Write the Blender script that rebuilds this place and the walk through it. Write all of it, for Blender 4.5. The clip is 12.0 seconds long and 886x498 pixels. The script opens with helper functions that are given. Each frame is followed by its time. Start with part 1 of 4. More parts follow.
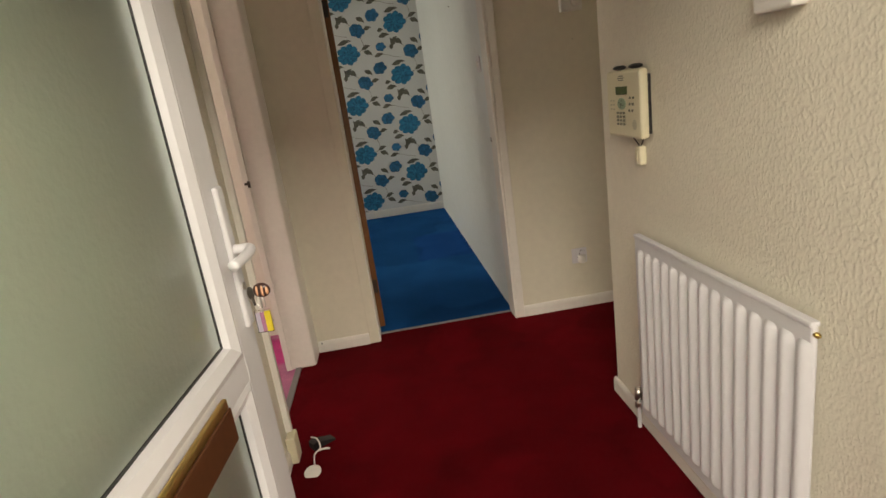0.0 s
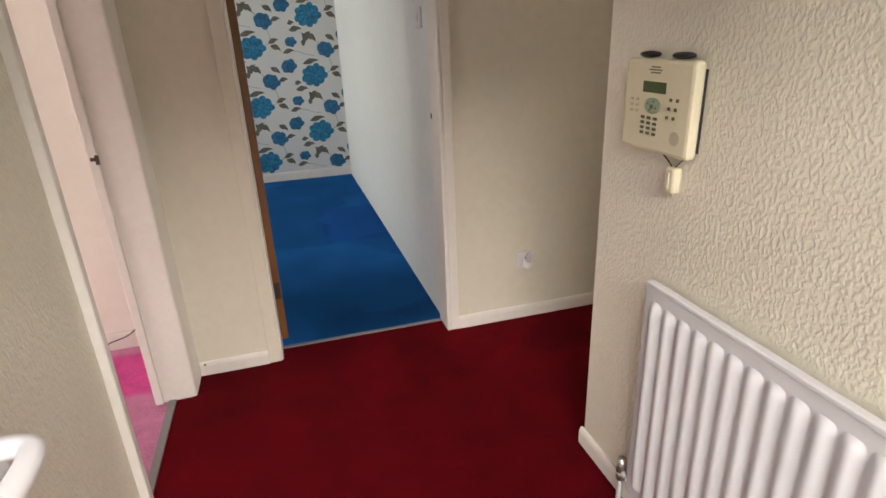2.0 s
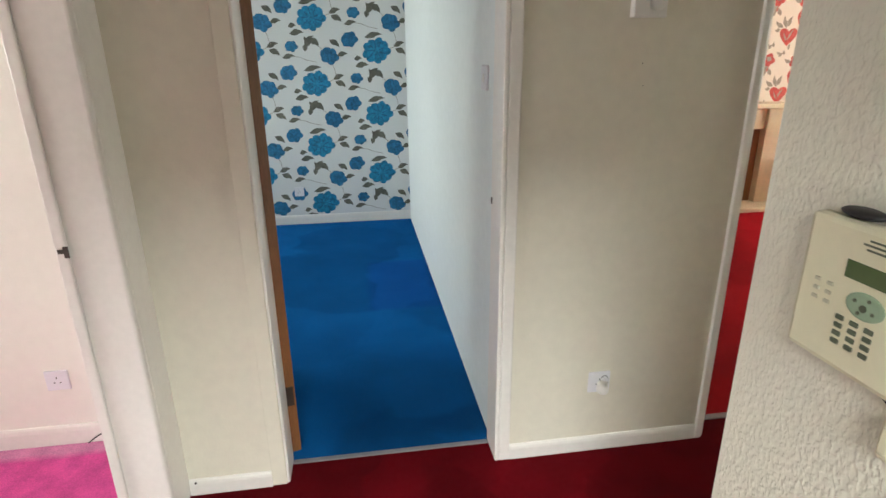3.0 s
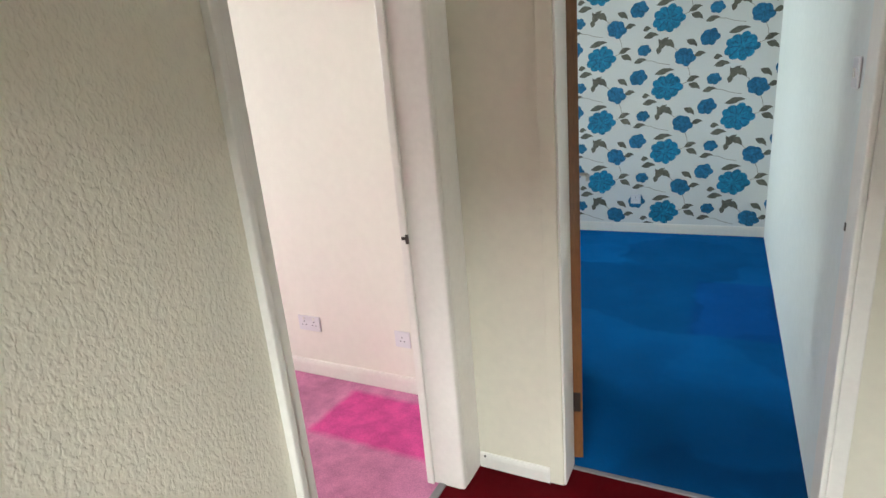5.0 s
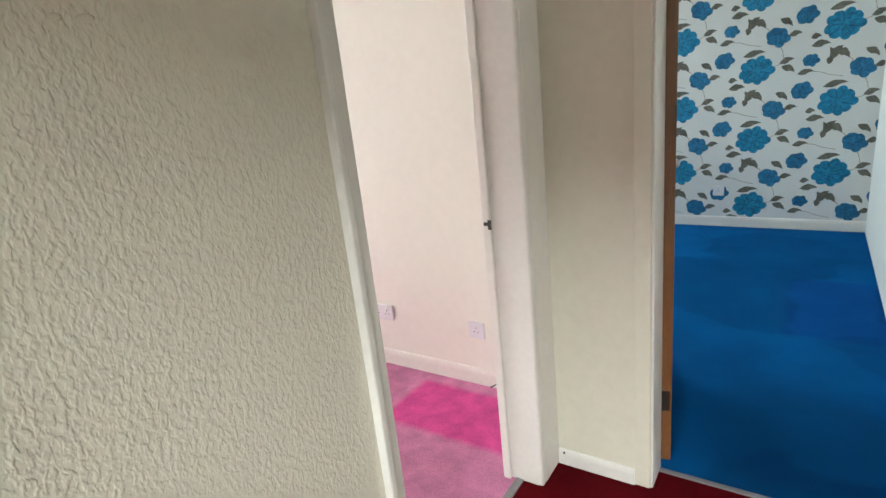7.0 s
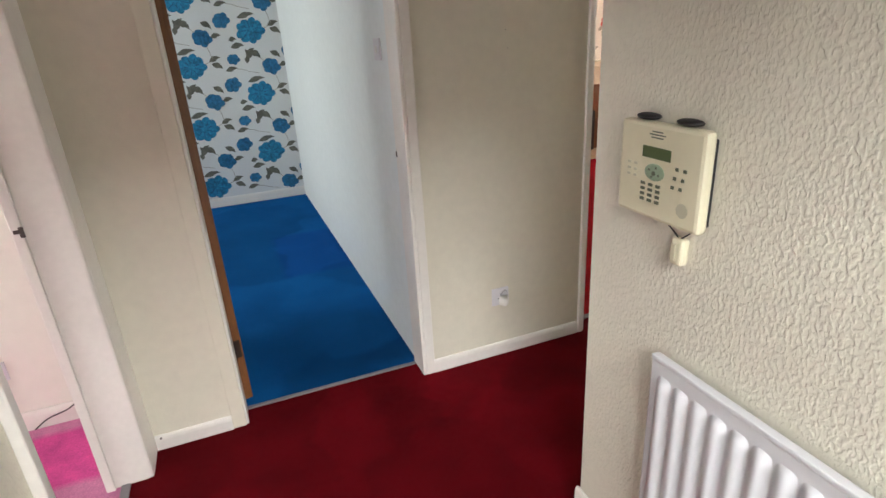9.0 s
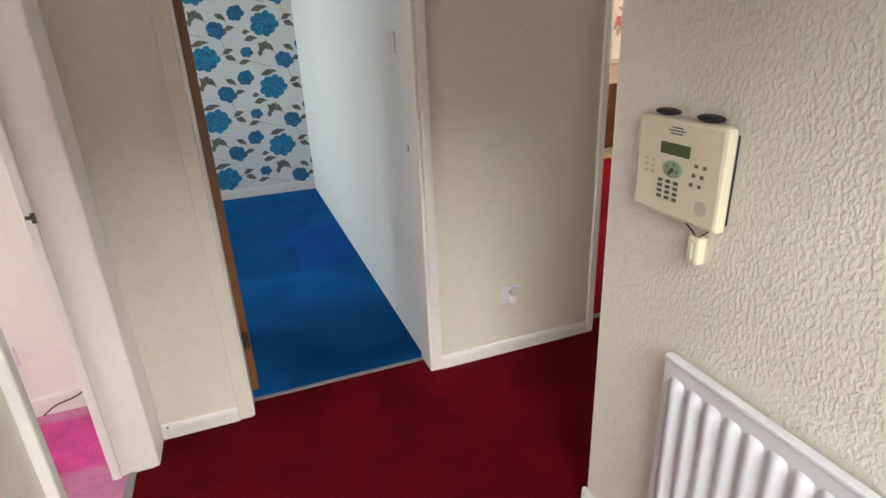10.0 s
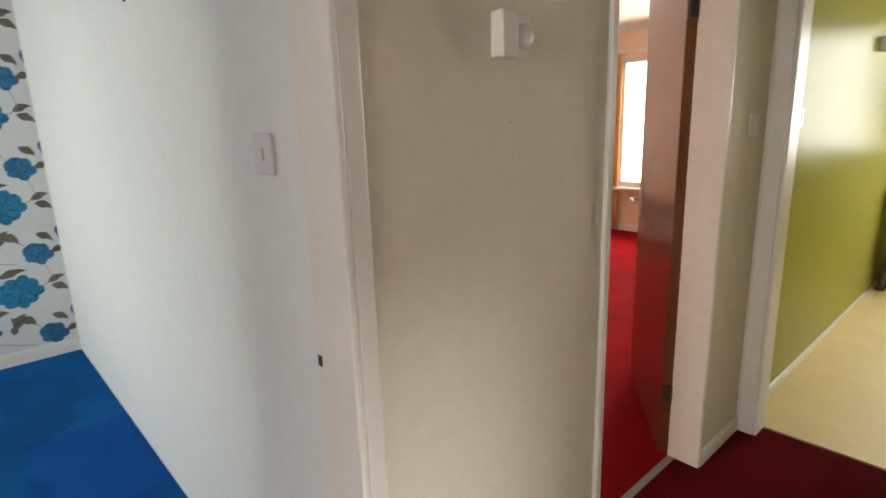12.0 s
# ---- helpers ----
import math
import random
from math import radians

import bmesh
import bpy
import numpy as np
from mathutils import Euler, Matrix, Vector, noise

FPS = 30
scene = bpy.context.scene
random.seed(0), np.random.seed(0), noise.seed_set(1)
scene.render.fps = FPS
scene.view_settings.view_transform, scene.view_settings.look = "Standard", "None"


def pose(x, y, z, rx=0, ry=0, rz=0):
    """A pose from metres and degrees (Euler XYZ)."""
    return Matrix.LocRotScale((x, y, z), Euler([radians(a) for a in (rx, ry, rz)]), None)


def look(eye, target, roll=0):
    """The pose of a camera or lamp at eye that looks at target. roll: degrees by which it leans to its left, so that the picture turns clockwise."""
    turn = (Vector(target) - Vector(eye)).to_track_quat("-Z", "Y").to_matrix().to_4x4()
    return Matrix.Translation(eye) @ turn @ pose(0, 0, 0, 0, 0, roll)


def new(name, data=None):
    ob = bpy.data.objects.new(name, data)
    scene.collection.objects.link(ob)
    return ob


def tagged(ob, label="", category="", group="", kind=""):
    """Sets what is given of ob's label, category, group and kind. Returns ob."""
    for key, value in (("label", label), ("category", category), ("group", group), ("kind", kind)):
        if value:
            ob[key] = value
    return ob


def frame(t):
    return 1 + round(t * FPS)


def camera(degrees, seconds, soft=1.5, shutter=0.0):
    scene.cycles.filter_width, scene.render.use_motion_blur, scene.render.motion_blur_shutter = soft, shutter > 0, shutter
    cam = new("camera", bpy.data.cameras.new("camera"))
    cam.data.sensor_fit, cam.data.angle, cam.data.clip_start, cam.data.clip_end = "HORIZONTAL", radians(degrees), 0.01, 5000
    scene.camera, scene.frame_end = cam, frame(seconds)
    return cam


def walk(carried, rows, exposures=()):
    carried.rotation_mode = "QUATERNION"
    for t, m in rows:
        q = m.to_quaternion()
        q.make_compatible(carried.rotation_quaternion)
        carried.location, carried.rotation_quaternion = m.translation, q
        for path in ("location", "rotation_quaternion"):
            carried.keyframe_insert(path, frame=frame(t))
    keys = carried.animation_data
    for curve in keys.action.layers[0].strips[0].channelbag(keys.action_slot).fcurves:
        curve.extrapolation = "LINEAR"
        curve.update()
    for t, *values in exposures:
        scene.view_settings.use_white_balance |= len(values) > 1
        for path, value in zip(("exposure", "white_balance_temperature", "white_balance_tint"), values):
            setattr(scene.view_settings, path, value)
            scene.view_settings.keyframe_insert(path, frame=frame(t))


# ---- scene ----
cam = camera(77.6, 12.0, soft=1.5, shutter=0.12)
PATH = [
    (0, (-0.108, 0.047, 1.265), (0.049, 1.968, 0.731), -8.1),
    (0.2, (-0.132, 0.189, 1.283), (0.043, 2.094, 0.7), -8.3),
    (0.5, (-0.142, 0.357, 1.34), (0.228, 2.207, 0.676), -7.3),
    (1, (-0.141, 0.513, 1.325), (0.305, 2.35, 0.672), -3.6),
    (1.5, (-0.172, 0.561, 1.279), (0.392, 2.323, 0.52), -0.4),
    (2, (-0.161, 0.664, 1.333), (0.345, 2.456, 0.604), -2.4),
    (2.5, (-0.016, 0.956, 1.436), (0.332, 2.807, 0.765), -2.2),
    (3, (0.033, 1.208, 1.463), (0.313, 3.079, 0.812), -0.6),
    (3.5, (0.081, 1.316, 1.454), (-0.197, 3.165, 0.743), -1.0),
    (3.7, (0.123, 1.32, 1.461), (-0.421, 3.112, 0.76), -1.2),
    (5.3, (0.175, 1.2, 1.474), (-0.724, 2.896, 0.912), -5.0),
    (5.5, (0.171, 1.186, 1.47), (-0.693, 2.901, 0.912), -4.8),
    (6, (0.16, 1.182, 1.464), (-0.751, 2.867, 0.888), -4.9),
    (6.5, (0.137, 1.21, 1.462), (-0.896, 2.825, 0.892), -4.8),
    (7, (0.086, 1.232, 1.437), (-1.0, 2.81, 0.862), -6.2),
    (7.2, (0.031, 1.224, 1.431), (-0.856, 2.916, 0.838), -5.0),
    (7.5, (-0.069, 1.142, 1.447), (-0.517, 2.982, 0.804), -5.9),
    (7.7, (-0.089, 1.088, 1.436), (-0.304, 2.985, 0.838), -5.7),
    (9.3, (-0.171, 0.863, 1.468), (0.523, 2.581, 0.713), -3.3),
    (9.5, (-0.172, 0.865, 1.463), (0.499, 2.597, 0.721), -2.9),
    (10, (-0.168, 0.886, 1.451), (0.464, 2.629, 0.703), -2.6),
    (10.5, (-0.196, 1.002, 1.439), (0.432, 2.736, 0.665), -1.9),
    (11, (-0.113, 1.315, 1.427), (0.618, 3.074, 0.816), 1.1),
    (11.2, (-0.074, 1.462, 1.441), (0.639, 3.246, 0.887), -0.3),
    (11.4, (-0.069, 1.624, 1.442), (0.694, 3.402, 0.937), -0.8),
    (11.5, (-0.068, 1.716, 1.436), (0.762, 3.469, 0.949), -0.5),
    (11.7, (-0.066, 1.886, 1.455), (0.938, 3.546, 0.967), -0.7),
    (12, (-0.017, 2.1, 1.464), (1.286, 3.543, 0.995), -1.9),
]
walk(cam, [(t, look(eye, target, roll)) for t, eye, target, roll in PATH],
     [(0.0, -1.03, 8300, 11), (0.5, -0.68, 7400, 13), (1.2, -0.43, 7120, 14), (2.0, -0.33, 7150, 15), (2.5, -0.05, 6600, 9), (3.5, 0.06, 6400, 4), (5.5, 0.06, 6210, 2), (7.0, 0.02, 6230, 2), (7.5, 0.0, 6450, 5), (9.5, -0.13, 6480, 10), (10.5, -0.1, 6550, 10), (11.0, -0.02, 6600, 10), (11.5, 0.28, 6600, 10), (11.7, 0.26, 6700, 10), (12.0, 0.04, 6820, 11)])

# ---- world, sun, window light, entrance fill ----
world = bpy.data.worlds.new("world")
scene.world = world
world.use_nodes = True
sky = world.node_tree.nodes.new("ShaderNodeTexSky")
sky.sky_type = "NISHITA"
sky.sun_disc = False
sky.sun_elevation = radians(38)
sky.sun_rotation = radians(10)
background = world.node_tree.nodes["Background"]
background.inputs["Strength"].default_value = 0.06
world.node_tree.links.new(sky.outputs["Color"], background.inputs["Color"])

sun = bpy.data.lights.new("sun", "SUN")
sun.energy, sun.angle, sun.color = 0.8, radians(12), (1.0, 0.97, 0.92)
new("sun", sun).matrix_world = pose(0, 0, 10, 52, 0, 170)


def window_light(name, m, width, height, watts, colour):
    lamp = bpy.data.lights.new(name, "AREA")
    lamp.shape, lamp.size, lamp.size_y, lamp.energy, lamp.color = "RECTANGLE", width, height, watts, colour
    new(name, lamp).matrix_world = m


COOL = (1.0, 0.99, 0.93)
WARM = (1.0, 0.90, 0.78)
DAY = (1.0, 0.98, 0.95)
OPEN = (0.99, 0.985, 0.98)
# a lamp of pose (90, 0, rz) faces: rz 0 -> +y, rz 90 -> -x, rz -90 -> +x, rz 180 -> -y
window_light("window_light_blue", pose(-2.95, 5.1, 1.75, 60, 0, -90), 2.6, 1.5, 84, COOL)
window_light("window_light_pink", pose(-4.35, 1.9, 1.75, 60, 0, -90), 2.6, 1.5, 125, DAY)
window_light("window_light_lounge", pose(6.80, 4.85, 1.3, 72, 0, 90), 2.6, 2.5, 272, WARM)
window_light("window_light_kitchen", pose(6.55, 1.9, 1.58, 60, 0, 90), 2.2, 1.5, 112, COOL)
# added stand-in for sky, set high so the door head shades upper walls
window_light("entrance_fill", pose(0.5, -3.7, 3.75, 63, 0, 2), 10.0, 1.25, 1760, OPEN)

# ---- materials ----


def material(name, colour, rough=0.6, metal=0.0, vary=0.06, scale=3.0, fine=60.0, bump=0.0, bump_scale=200.0,
             sheen=0.0, coat=0.0, stretch=(1, 1, 1), spec=0.5):
    """A surface with two scales of colour variation and a fine relief."""
    m = bpy.data.materials.new(name)
    m.use_nodes = True
    t = m.node_tree
    n, l = t.nodes, t.links
    b = n["Principled BSDF"]
    b.inputs["Roughness"].default_value = rough
    b.inputs["Metallic"].default_value = metal
    b.inputs["Specular IOR Level"].default_value = spec
    b.inputs["Sheen Weight"].default_value = sheen
    b.inputs["Coat Weight"].default_value = coat
    at = n.new("ShaderNodeTexCoord")
    mp = n.new("ShaderNodeMapping")
    mp.inputs["Scale"].default_value = stretch
    l.new(at.outputs["Object"], mp.inputs["Vector"])
    big, small = n.new("ShaderNodeTexNoise"), n.new("ShaderNodeTexNoise")
    big.inputs["Scale"].default_value, big.inputs["Detail"].default_value = scale, 4
    small.inputs["Scale"].default_value, small.inputs["Detail"].default_value = fine, 3
    add = n.new("ShaderNodeMath")
    add.operation = "ADD"
    mul = n.new("ShaderNodeMapRange")
    mul.inputs["From Min"].default_value, mul.inputs["From Max"].default_value = 0.6, 1.4
    mul.inputs["To Min"].default_value, mul.inputs["To Max"].default_value = 1 - vary, 1 + vary
    mix = n.new("ShaderNodeVectorMath")
    mix.operation = "SCALE"
    mix.inputs[0].default_value = colour
    for tex in (big, small):
        l.new(mp.outputs["Vector"], tex.inputs["Vector"])
    l.new(big.outputs["Fac"], add.inputs[0])
    l.new(small.outputs["Fac"], add.inputs[1])
    l.new(add.outputs[0], mul.inputs["Value"])
    l.new(mul.outputs["Result"], mix.inputs["Scale"])
    l.new(mix.outputs["Vector"], b.inputs["Base Color"])
    if bump:
        grain, relief = n.new("ShaderNodeTexNoise"), n.new("ShaderNodeBump")
        grain.inputs["Scale"].default_value, grain.inputs["Detail"].default_value = bump_scale, 3
        relief.inputs["Distance"].default_value = bump
        l.new(mp.outputs["Vector"], grain.inputs["Vector"])
        l.new(grain.outputs["Fac"], relief.inputs["Height"])
        l.new(relief.outputs["Normal"], b.inputs["Normal"])
    return m


def carpet(name, colour, patch=0.25, worn=None, mottle=2.2, swept=0.12, sweep=1.9, velvet=0.08, doorway_shade=None):
    """Cut pile: tufts as relief, patches brushed one way or the other, and where given a painted ellipse of shade and a
    paler worn zone outside a rectangle.
    """
    m = material(name, colour, 0.95, vary=patch, scale=mottle, fine=220, bump=0.006, bump_scale=330, spec=0.05)
    n, l = m.node_tree.nodes, m.node_tree.links
    pile = n["Principled BSDF"].inputs
    pile["Sheen Weight"].default_value, pile["Sheen Roughness"].default_value = velvet, 0.5
    pile["Sheen Tint"].default_value = (*[c / max(colour) for c in colour], 1.0)
    at, wander, cells, tone = n.new("ShaderNodeTexCoord"), n.new("ShaderNodeTexNoise"), n.new("ShaderNodeTexVoronoi"), n.new("ShaderNodeMapRange")
    shift, brushed = n.new("ShaderNodeVectorMath"), n.new("ShaderNodeVectorMath")
    wander.inputs["Scale"].default_value, wander.inputs["Detail"].default_value = 3.5, 3
    cells.feature, cells.inputs["Scale"].default_value = "SMOOTH_F1", sweep
    cells.inputs["Smoothness"].default_value = 0.12
    shift.operation, brushed.operation = "MULTIPLY_ADD", "SCALE"
    shift.inputs[1].default_value = (0.35, 0.35, 0)
    tone.inputs["To Min"].default_value, tone.inputs["To Max"].default_value = 1 - swept, 1 + swept
    part_of = n.new("ShaderNodeSeparateColor")
    l.new(at.outputs["Object"], wander.inputs["Vector"])
    l.new(wander.outputs["Color"], shift.inputs[0])
    l.new(at.outputs["Object"], shift.inputs[2])
    l.new(shift.outputs[0], cells.inputs["Vector"])
    l.new(cells.outputs["Color"], part_of.inputs["Color"])
    l.new(part_of.outputs["Red"], tone.inputs["Value"])
    l.new(n["Principled BSDF"].inputs["Base Color"].links[0].from_socket, brushed.inputs[0])
    l.new(tone.outputs["Result"], brushed.inputs["Scale"])
    l.new(brushed.outputs[0], n["Principled BSDF"].inputs["Base Color"])
    # shade put into the pile colour: a dark ellipse with a wandering edge
    if doorway_shade:
        x, y, wide, long, dimming = doorway_shade
        spot, blot, area, darken = n.new("ShaderNodeMapping"), n.new("ShaderNodeTexGradient"), n.new("ShaderNodeMapRange"), n.new("ShaderNodeVectorMath")
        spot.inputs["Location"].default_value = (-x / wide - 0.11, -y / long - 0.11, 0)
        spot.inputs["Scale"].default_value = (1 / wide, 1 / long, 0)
        blot.gradient_type, area.interpolation_type, darken.operation = "SPHERICAL", "SMOOTHSTEP", "SCALE"
        area.inputs["From Max"].default_value, area.inputs["To Min"].default_value, area.inputs["To Max"].default_value = 0.6, 1.0, dimming
        edge_shift = n.new("ShaderNodeVectorMath")
        edge_shift.operation, edge_shift.inputs[1].default_value = "MULTIPLY_ADD", (0.14, 0.14, 0)
        l.new(wander.outputs["Color"], edge_shift.inputs[0])
        l.new(at.outputs["Object"], edge_shift.inputs[2])
        l.new(edge_shift.outputs[0], spot.inputs["Vector"])
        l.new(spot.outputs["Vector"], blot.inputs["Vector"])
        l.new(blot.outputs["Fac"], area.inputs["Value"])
        l.new(brushed.outputs[0], darken.inputs[0])
        l.new(area.outputs["Result"], darken.inputs["Scale"])
        l.new(darken.outputs[0], n["Principled BSDF"].inputs["Base Color"])
    if worn:
        t = m.node_tree
        n, l = t.nodes, t.links
        b = n["Principled BSDF"]
        source = b.inputs["Base Color"].links[0].from_socket
        x0, x1, y0, y1, pale = worn
        at = n.new("ShaderNodeTexCoord")
        wobble = n.new("ShaderNodeTexNoise")
        wobble.inputs["Scale"].default_value = 14
        l.new(at.outputs["Object"], wobble.inputs["Vector"])
        off = n.new("ShaderNodeVectorMath")
        off.operation = "MULTIPLY_ADD"
        off.inputs[1].default_value = (0.03, 0.03, 0)
        l.new(wobble.outputs["Color"], off.inputs[0])
        l.new(at.outputs["Object"], off.inputs[2])
        sep = n.new("ShaderNodeSeparateXYZ")
        l.new(off.outputs[0], sep.inputs[0])
        inside = None
        for axis, edge, sign in (("X", x0, 1), ("X", x1, -1), ("Y", y0, 1), ("Y", y1, -1)):
            s = n.new("ShaderNodeMapRange")
            s.inputs["From Min"].default_value, s.inputs["From Max"].default_value = edge + 0.015 - 0.02 * sign, edge + 0.015 + 0.02 * sign
            l.new(sep.outputs[axis], s.inputs["Value"])
            if inside is None:
                inside = s.outputs["Result"]
            else:
                both = n.new("ShaderNodeMath")
                both.operation = "MULTIPLY"
                l.new(inside, both.inputs[0])
                l.new(s.outputs["Result"], both.inputs[1])
                inside = both.outputs[0]
        mix = n.new("ShaderNodeMix")
        mix.data_type = "RGBA"
        tint = n.new("ShaderNodeVectorMath")
        tint.operation = "MULTIPLY"
        l.new(source, tint.inputs[0])
        tint.inputs[1].default_value = [p / c for p, c in zip(pale, colour)]
        l.new(inside, mix.inputs["Factor"])
        l.new(tint.outputs[0], mix.inputs["A"])
        l.new(source, mix.inputs["B"])
        l.new(mix.outputs["Result"], b.inputs["Base Color"])
    return m


def relief_paper(name, colour):
    """Painted blown-vinyl paper with upright worm-like blobs."""
    m = material(name, colour, 0.5, vary=0.05, scale=1.5, fine=40)
    t = m.node_tree
    n, l = t.nodes, t.links
    at = n.new("ShaderNodeTexCoord")
    mp = n.new("ShaderNodeMapping")
    mp.inputs["Scale"].default_value = (1, 1, 0.68)
    l.new(at.outputs["Object"], mp.inputs["Vector"])
    worms, grit = n.new("ShaderNodeTexNoise"), n.new("ShaderNodeTexNoise")
    worms.inputs["Scale"].default_value, worms.inputs["Detail"].default_value, worms.inputs["Distortion"].default_value = 122, 1.2, 0.25
    grit.inputs["Scale"].default_value = 260
    l.new(mp.outputs["Vector"], worms.inputs["Vector"])
    l.new(mp.outputs["Vector"], grit.inputs["Vector"])
    ramp = n.new("ShaderNodeMapRange")
    ramp.interpolation_type = "SMOOTHSTEP"
    ramp.inputs["From Min"].default_value, ramp.inputs["From Max"].default_value = 0.34, 0.72
    l.new(worms.outputs["Fac"], ramp.inputs["Value"])
    add = n.new("ShaderNodeMath")
    add.operation = "MULTIPLY_ADD"
    add.inputs[1].default_value = 0.25
    l.new(grit.outputs["Fac"], add.inputs[0])
    l.new(ramp.outputs["Result"], add.inputs[2])
    relief = n.new("ShaderNodeBump")
    relief.inputs["Distance"].default_value = 0.00098
    l.new(add.outputs[0], relief.inputs["Height"])
    l.new(relief.outputs["Normal"], n["Principled BSDF"].inputs["Normal"])
    return m


def wood(name, colour, rough=0.35, coat=0.3):
    return material(name, colour, rough, vary=0.3, scale=6, fine=45, bump=0.0006, bump_scale=60, coat=coat, stretch=(8, 8, 0.7))


def glass(name, colour, rough):
    m = material(name, colour, rough, vary=0.02, bump=0.001 if rough else 0.0, bump_scale=90)
    m.node_tree.nodes["Principled BSDF"].inputs["Transmission Weight"].default_value = 1.0
    return m


CREAM = (0.745, 0.705, 0.59)
M_RELIEF = relief_paper("cream relief wallpaper", (0.765, 0.725, 0.615))
M_CREAM = material("cream wall paint", CREAM, 0.7, vary=0.05, scale=1.2, fine=25, bump=0.0006, bump_scale=90)
M_GLOSS = material("white gloss paint", (0.82, 0.79, 0.74), 0.32, vary=0.045, scale=5, fine=45, bump=0.0004, bump_scale=30)
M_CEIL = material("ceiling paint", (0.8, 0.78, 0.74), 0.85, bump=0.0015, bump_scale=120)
# hall ceiling, out of view, darkened to cut bounce onto the upper walls
M_CEIL_DIM = material("ceiling paint darkened against bounce", (0.55, 0.50, 0.43), 0.85, bump=0.0015, bump_scale=120)
M_MINT = material("pale mint wall paint", (0.80, 0.845, 0.84), 0.7, vary=0.04, scale=1.2, fine=25, bump=0.0006, bump_scale=90)
M_PINKWALL = material("pale pink wall paint", (0.83, 0.80, 0.73), 0.7, vary=0.03, scale=1.2, fine=25, bump=0.0006, bump_scale=90)
M_PEACH = material("peach wall paint", (0.85, 0.71, 0.55), 0.7, vary=0.04, scale=1.2, fine=25, bump=0.0006, bump_scale=90)
M_GREEN = material("olive green satin paint", (0.41, 0.40, 0.095), 0.28, spec=0.03, vary=0.05, scale=1.5, fine=30, bump=0.0002, bump_scale=25)
M_PAPER = material("white wallpaper", (0.72, 0.73, 0.72), 0.75, vary=0.03, fine=80, bump=0.0005, bump_scale=150)
M_PAPER_WARM = material("cream wallpaper", (0.84, 0.77, 0.69), 0.75, vary=0.03, fine=80, bump=0.0005, bump_scale=150)
M_RED = carpet("deep red carpet", (0.105, 0.0022, 0.0055), 0.45, mottle=5.0, swept=0.2, sweep=2.6)
M_LOUNGE = carpet("bright red carpet", (0.30, 0.006, 0.012), 0.35, mottle=3.0)
# last argument paints shade on the blue pile just inside the doorway
M_BLUE = carpet("royal blue carpet", (0.006, 0.074, 0.295), 0.3, (0.04, 0.6, 4.34, 5.2, (0.006, 0.098, 0.315)), swept=0.22, sweep=1.5, doorway_shade=(0.24, 3.36, 0.66, 0.62, 0.56))
M_PINK = carpet("magenta carpet", (0.68, 0.09, 0.32), 0.3, (-1.47, -0.7, 2.85, 3.21, (0.62, 0.24, 0.41)), 13.0)
M_VINYL = material("beige vinyl floor", (0.80, 0.63, 0.34), 0.5, vary=0.06, scale=5, fine=70)
M_UPVC = material("white plastic door", (0.69, 0.69, 0.71), 0.3, vary=0.02, bump=0.0001, bump_scale=60)
M_RAD = material("white radiator enamel", (0.72, 0.72, 0.75), 0.32, vary=0.02, fine=40)
M_PLASTIC = material("white plastic", (0.80, 0.78, 0.74), 0.35, vary=0.02)
M_SOCKET = material("cool white moulded plastic", (0.76, 0.75, 0.78), 0.35, vary=0.03)
M_IVORY = material("ivory plastic", (0.76, 0.71, 0.52), 0.4, vary=0.03)
M_IVORY_DARK = material("shadowed ivory plastic", (0.55, 0.52, 0.38), 0.45, vary=0.03)
M_BLACK = material("black plastic", (0.015, 0.015, 0.017), 0.45, vary=0.1)
M_LCD = material("green display", (0.085, 0.125, 0.045), 0.25, vary=0.05)
M_DIAL = material("grey-green rubber dial", (0.30, 0.40, 0.27), 0.5, vary=0.05)
M_KEYS = material("dark green keys", (0.11, 0.125, 0.08), 0.5, vary=0.05)
M_METAL = material("brushed metal", (0.62, 0.60, 0.56), 0.35, metal=1.0, vary=0.06, fine=90)
M_STRIP = material("dull grey metal strip", (0.28, 0.27, 0.28), 0.5, metal=0.5, vary=0.1)
M_BRASS = material("aged brass", (0.62, 0.44, 0.16), 0.35, metal=1.0, vary=0.1)
M_STEEL_DARK = material("darkened steel", (0.09, 0.08, 0.07), 0.4, metal=0.8, vary=0.1)
M_BROWN = material("brown letter plate", (0.13, 0.05, 0.02), 0.35, metal=0.4, vary=0.15)
M_OAK = wood("orange-brown door wood", (0.22, 0.095, 0.036))
M_LIPPING = wood("brown edge wood", (0.17, 0.06, 0.018), 0.45, 0.1)
M_MAHOGANY = wood("dark mahogany", (0.17, 0.04, 0.026), 0.3, 0.45)
M_EBONY = wood("dark stained wood", (0.035, 0.016, 0.011), 0.3, 0.4)
M_FROST = glass("frosted glass", (0.56, 0.67, 0.62), 0.33)
M_FROST.node_tree.nodes["Principled BSDF"].inputs["Coat Weight"].default_value = 1.0
M_FROST.node_tree.nodes["Principled BSDF"].inputs["Coat Roughness"].default_value = 0.07
M_GLASS = glass("clear glass", (0.95, 0.97, 0.96), 0.0)
M_SLEEVE = glass("clear plastic sleeve", (0.97, 0.97, 0.97), 0.0)
M_SLEEVE.node_tree.nodes["Principled BSDF"].inputs["IOR"].default_value = 1.12
M_FL_BLUE = material("printed blue flower", (0.012, 0.20, 0.38), 0.7, vary=0.6, scale=24, fine=60)
M_FL_DARK = material("printed dark blue flower", (0.018, 0.155, 0.32), 0.7, vary=0.6, scale=24, fine=60)
M_FL_CREASE = material("printed navy crease", (0.012, 0.085, 0.21), 0.7, vary=0.3, scale=24, fine=60)
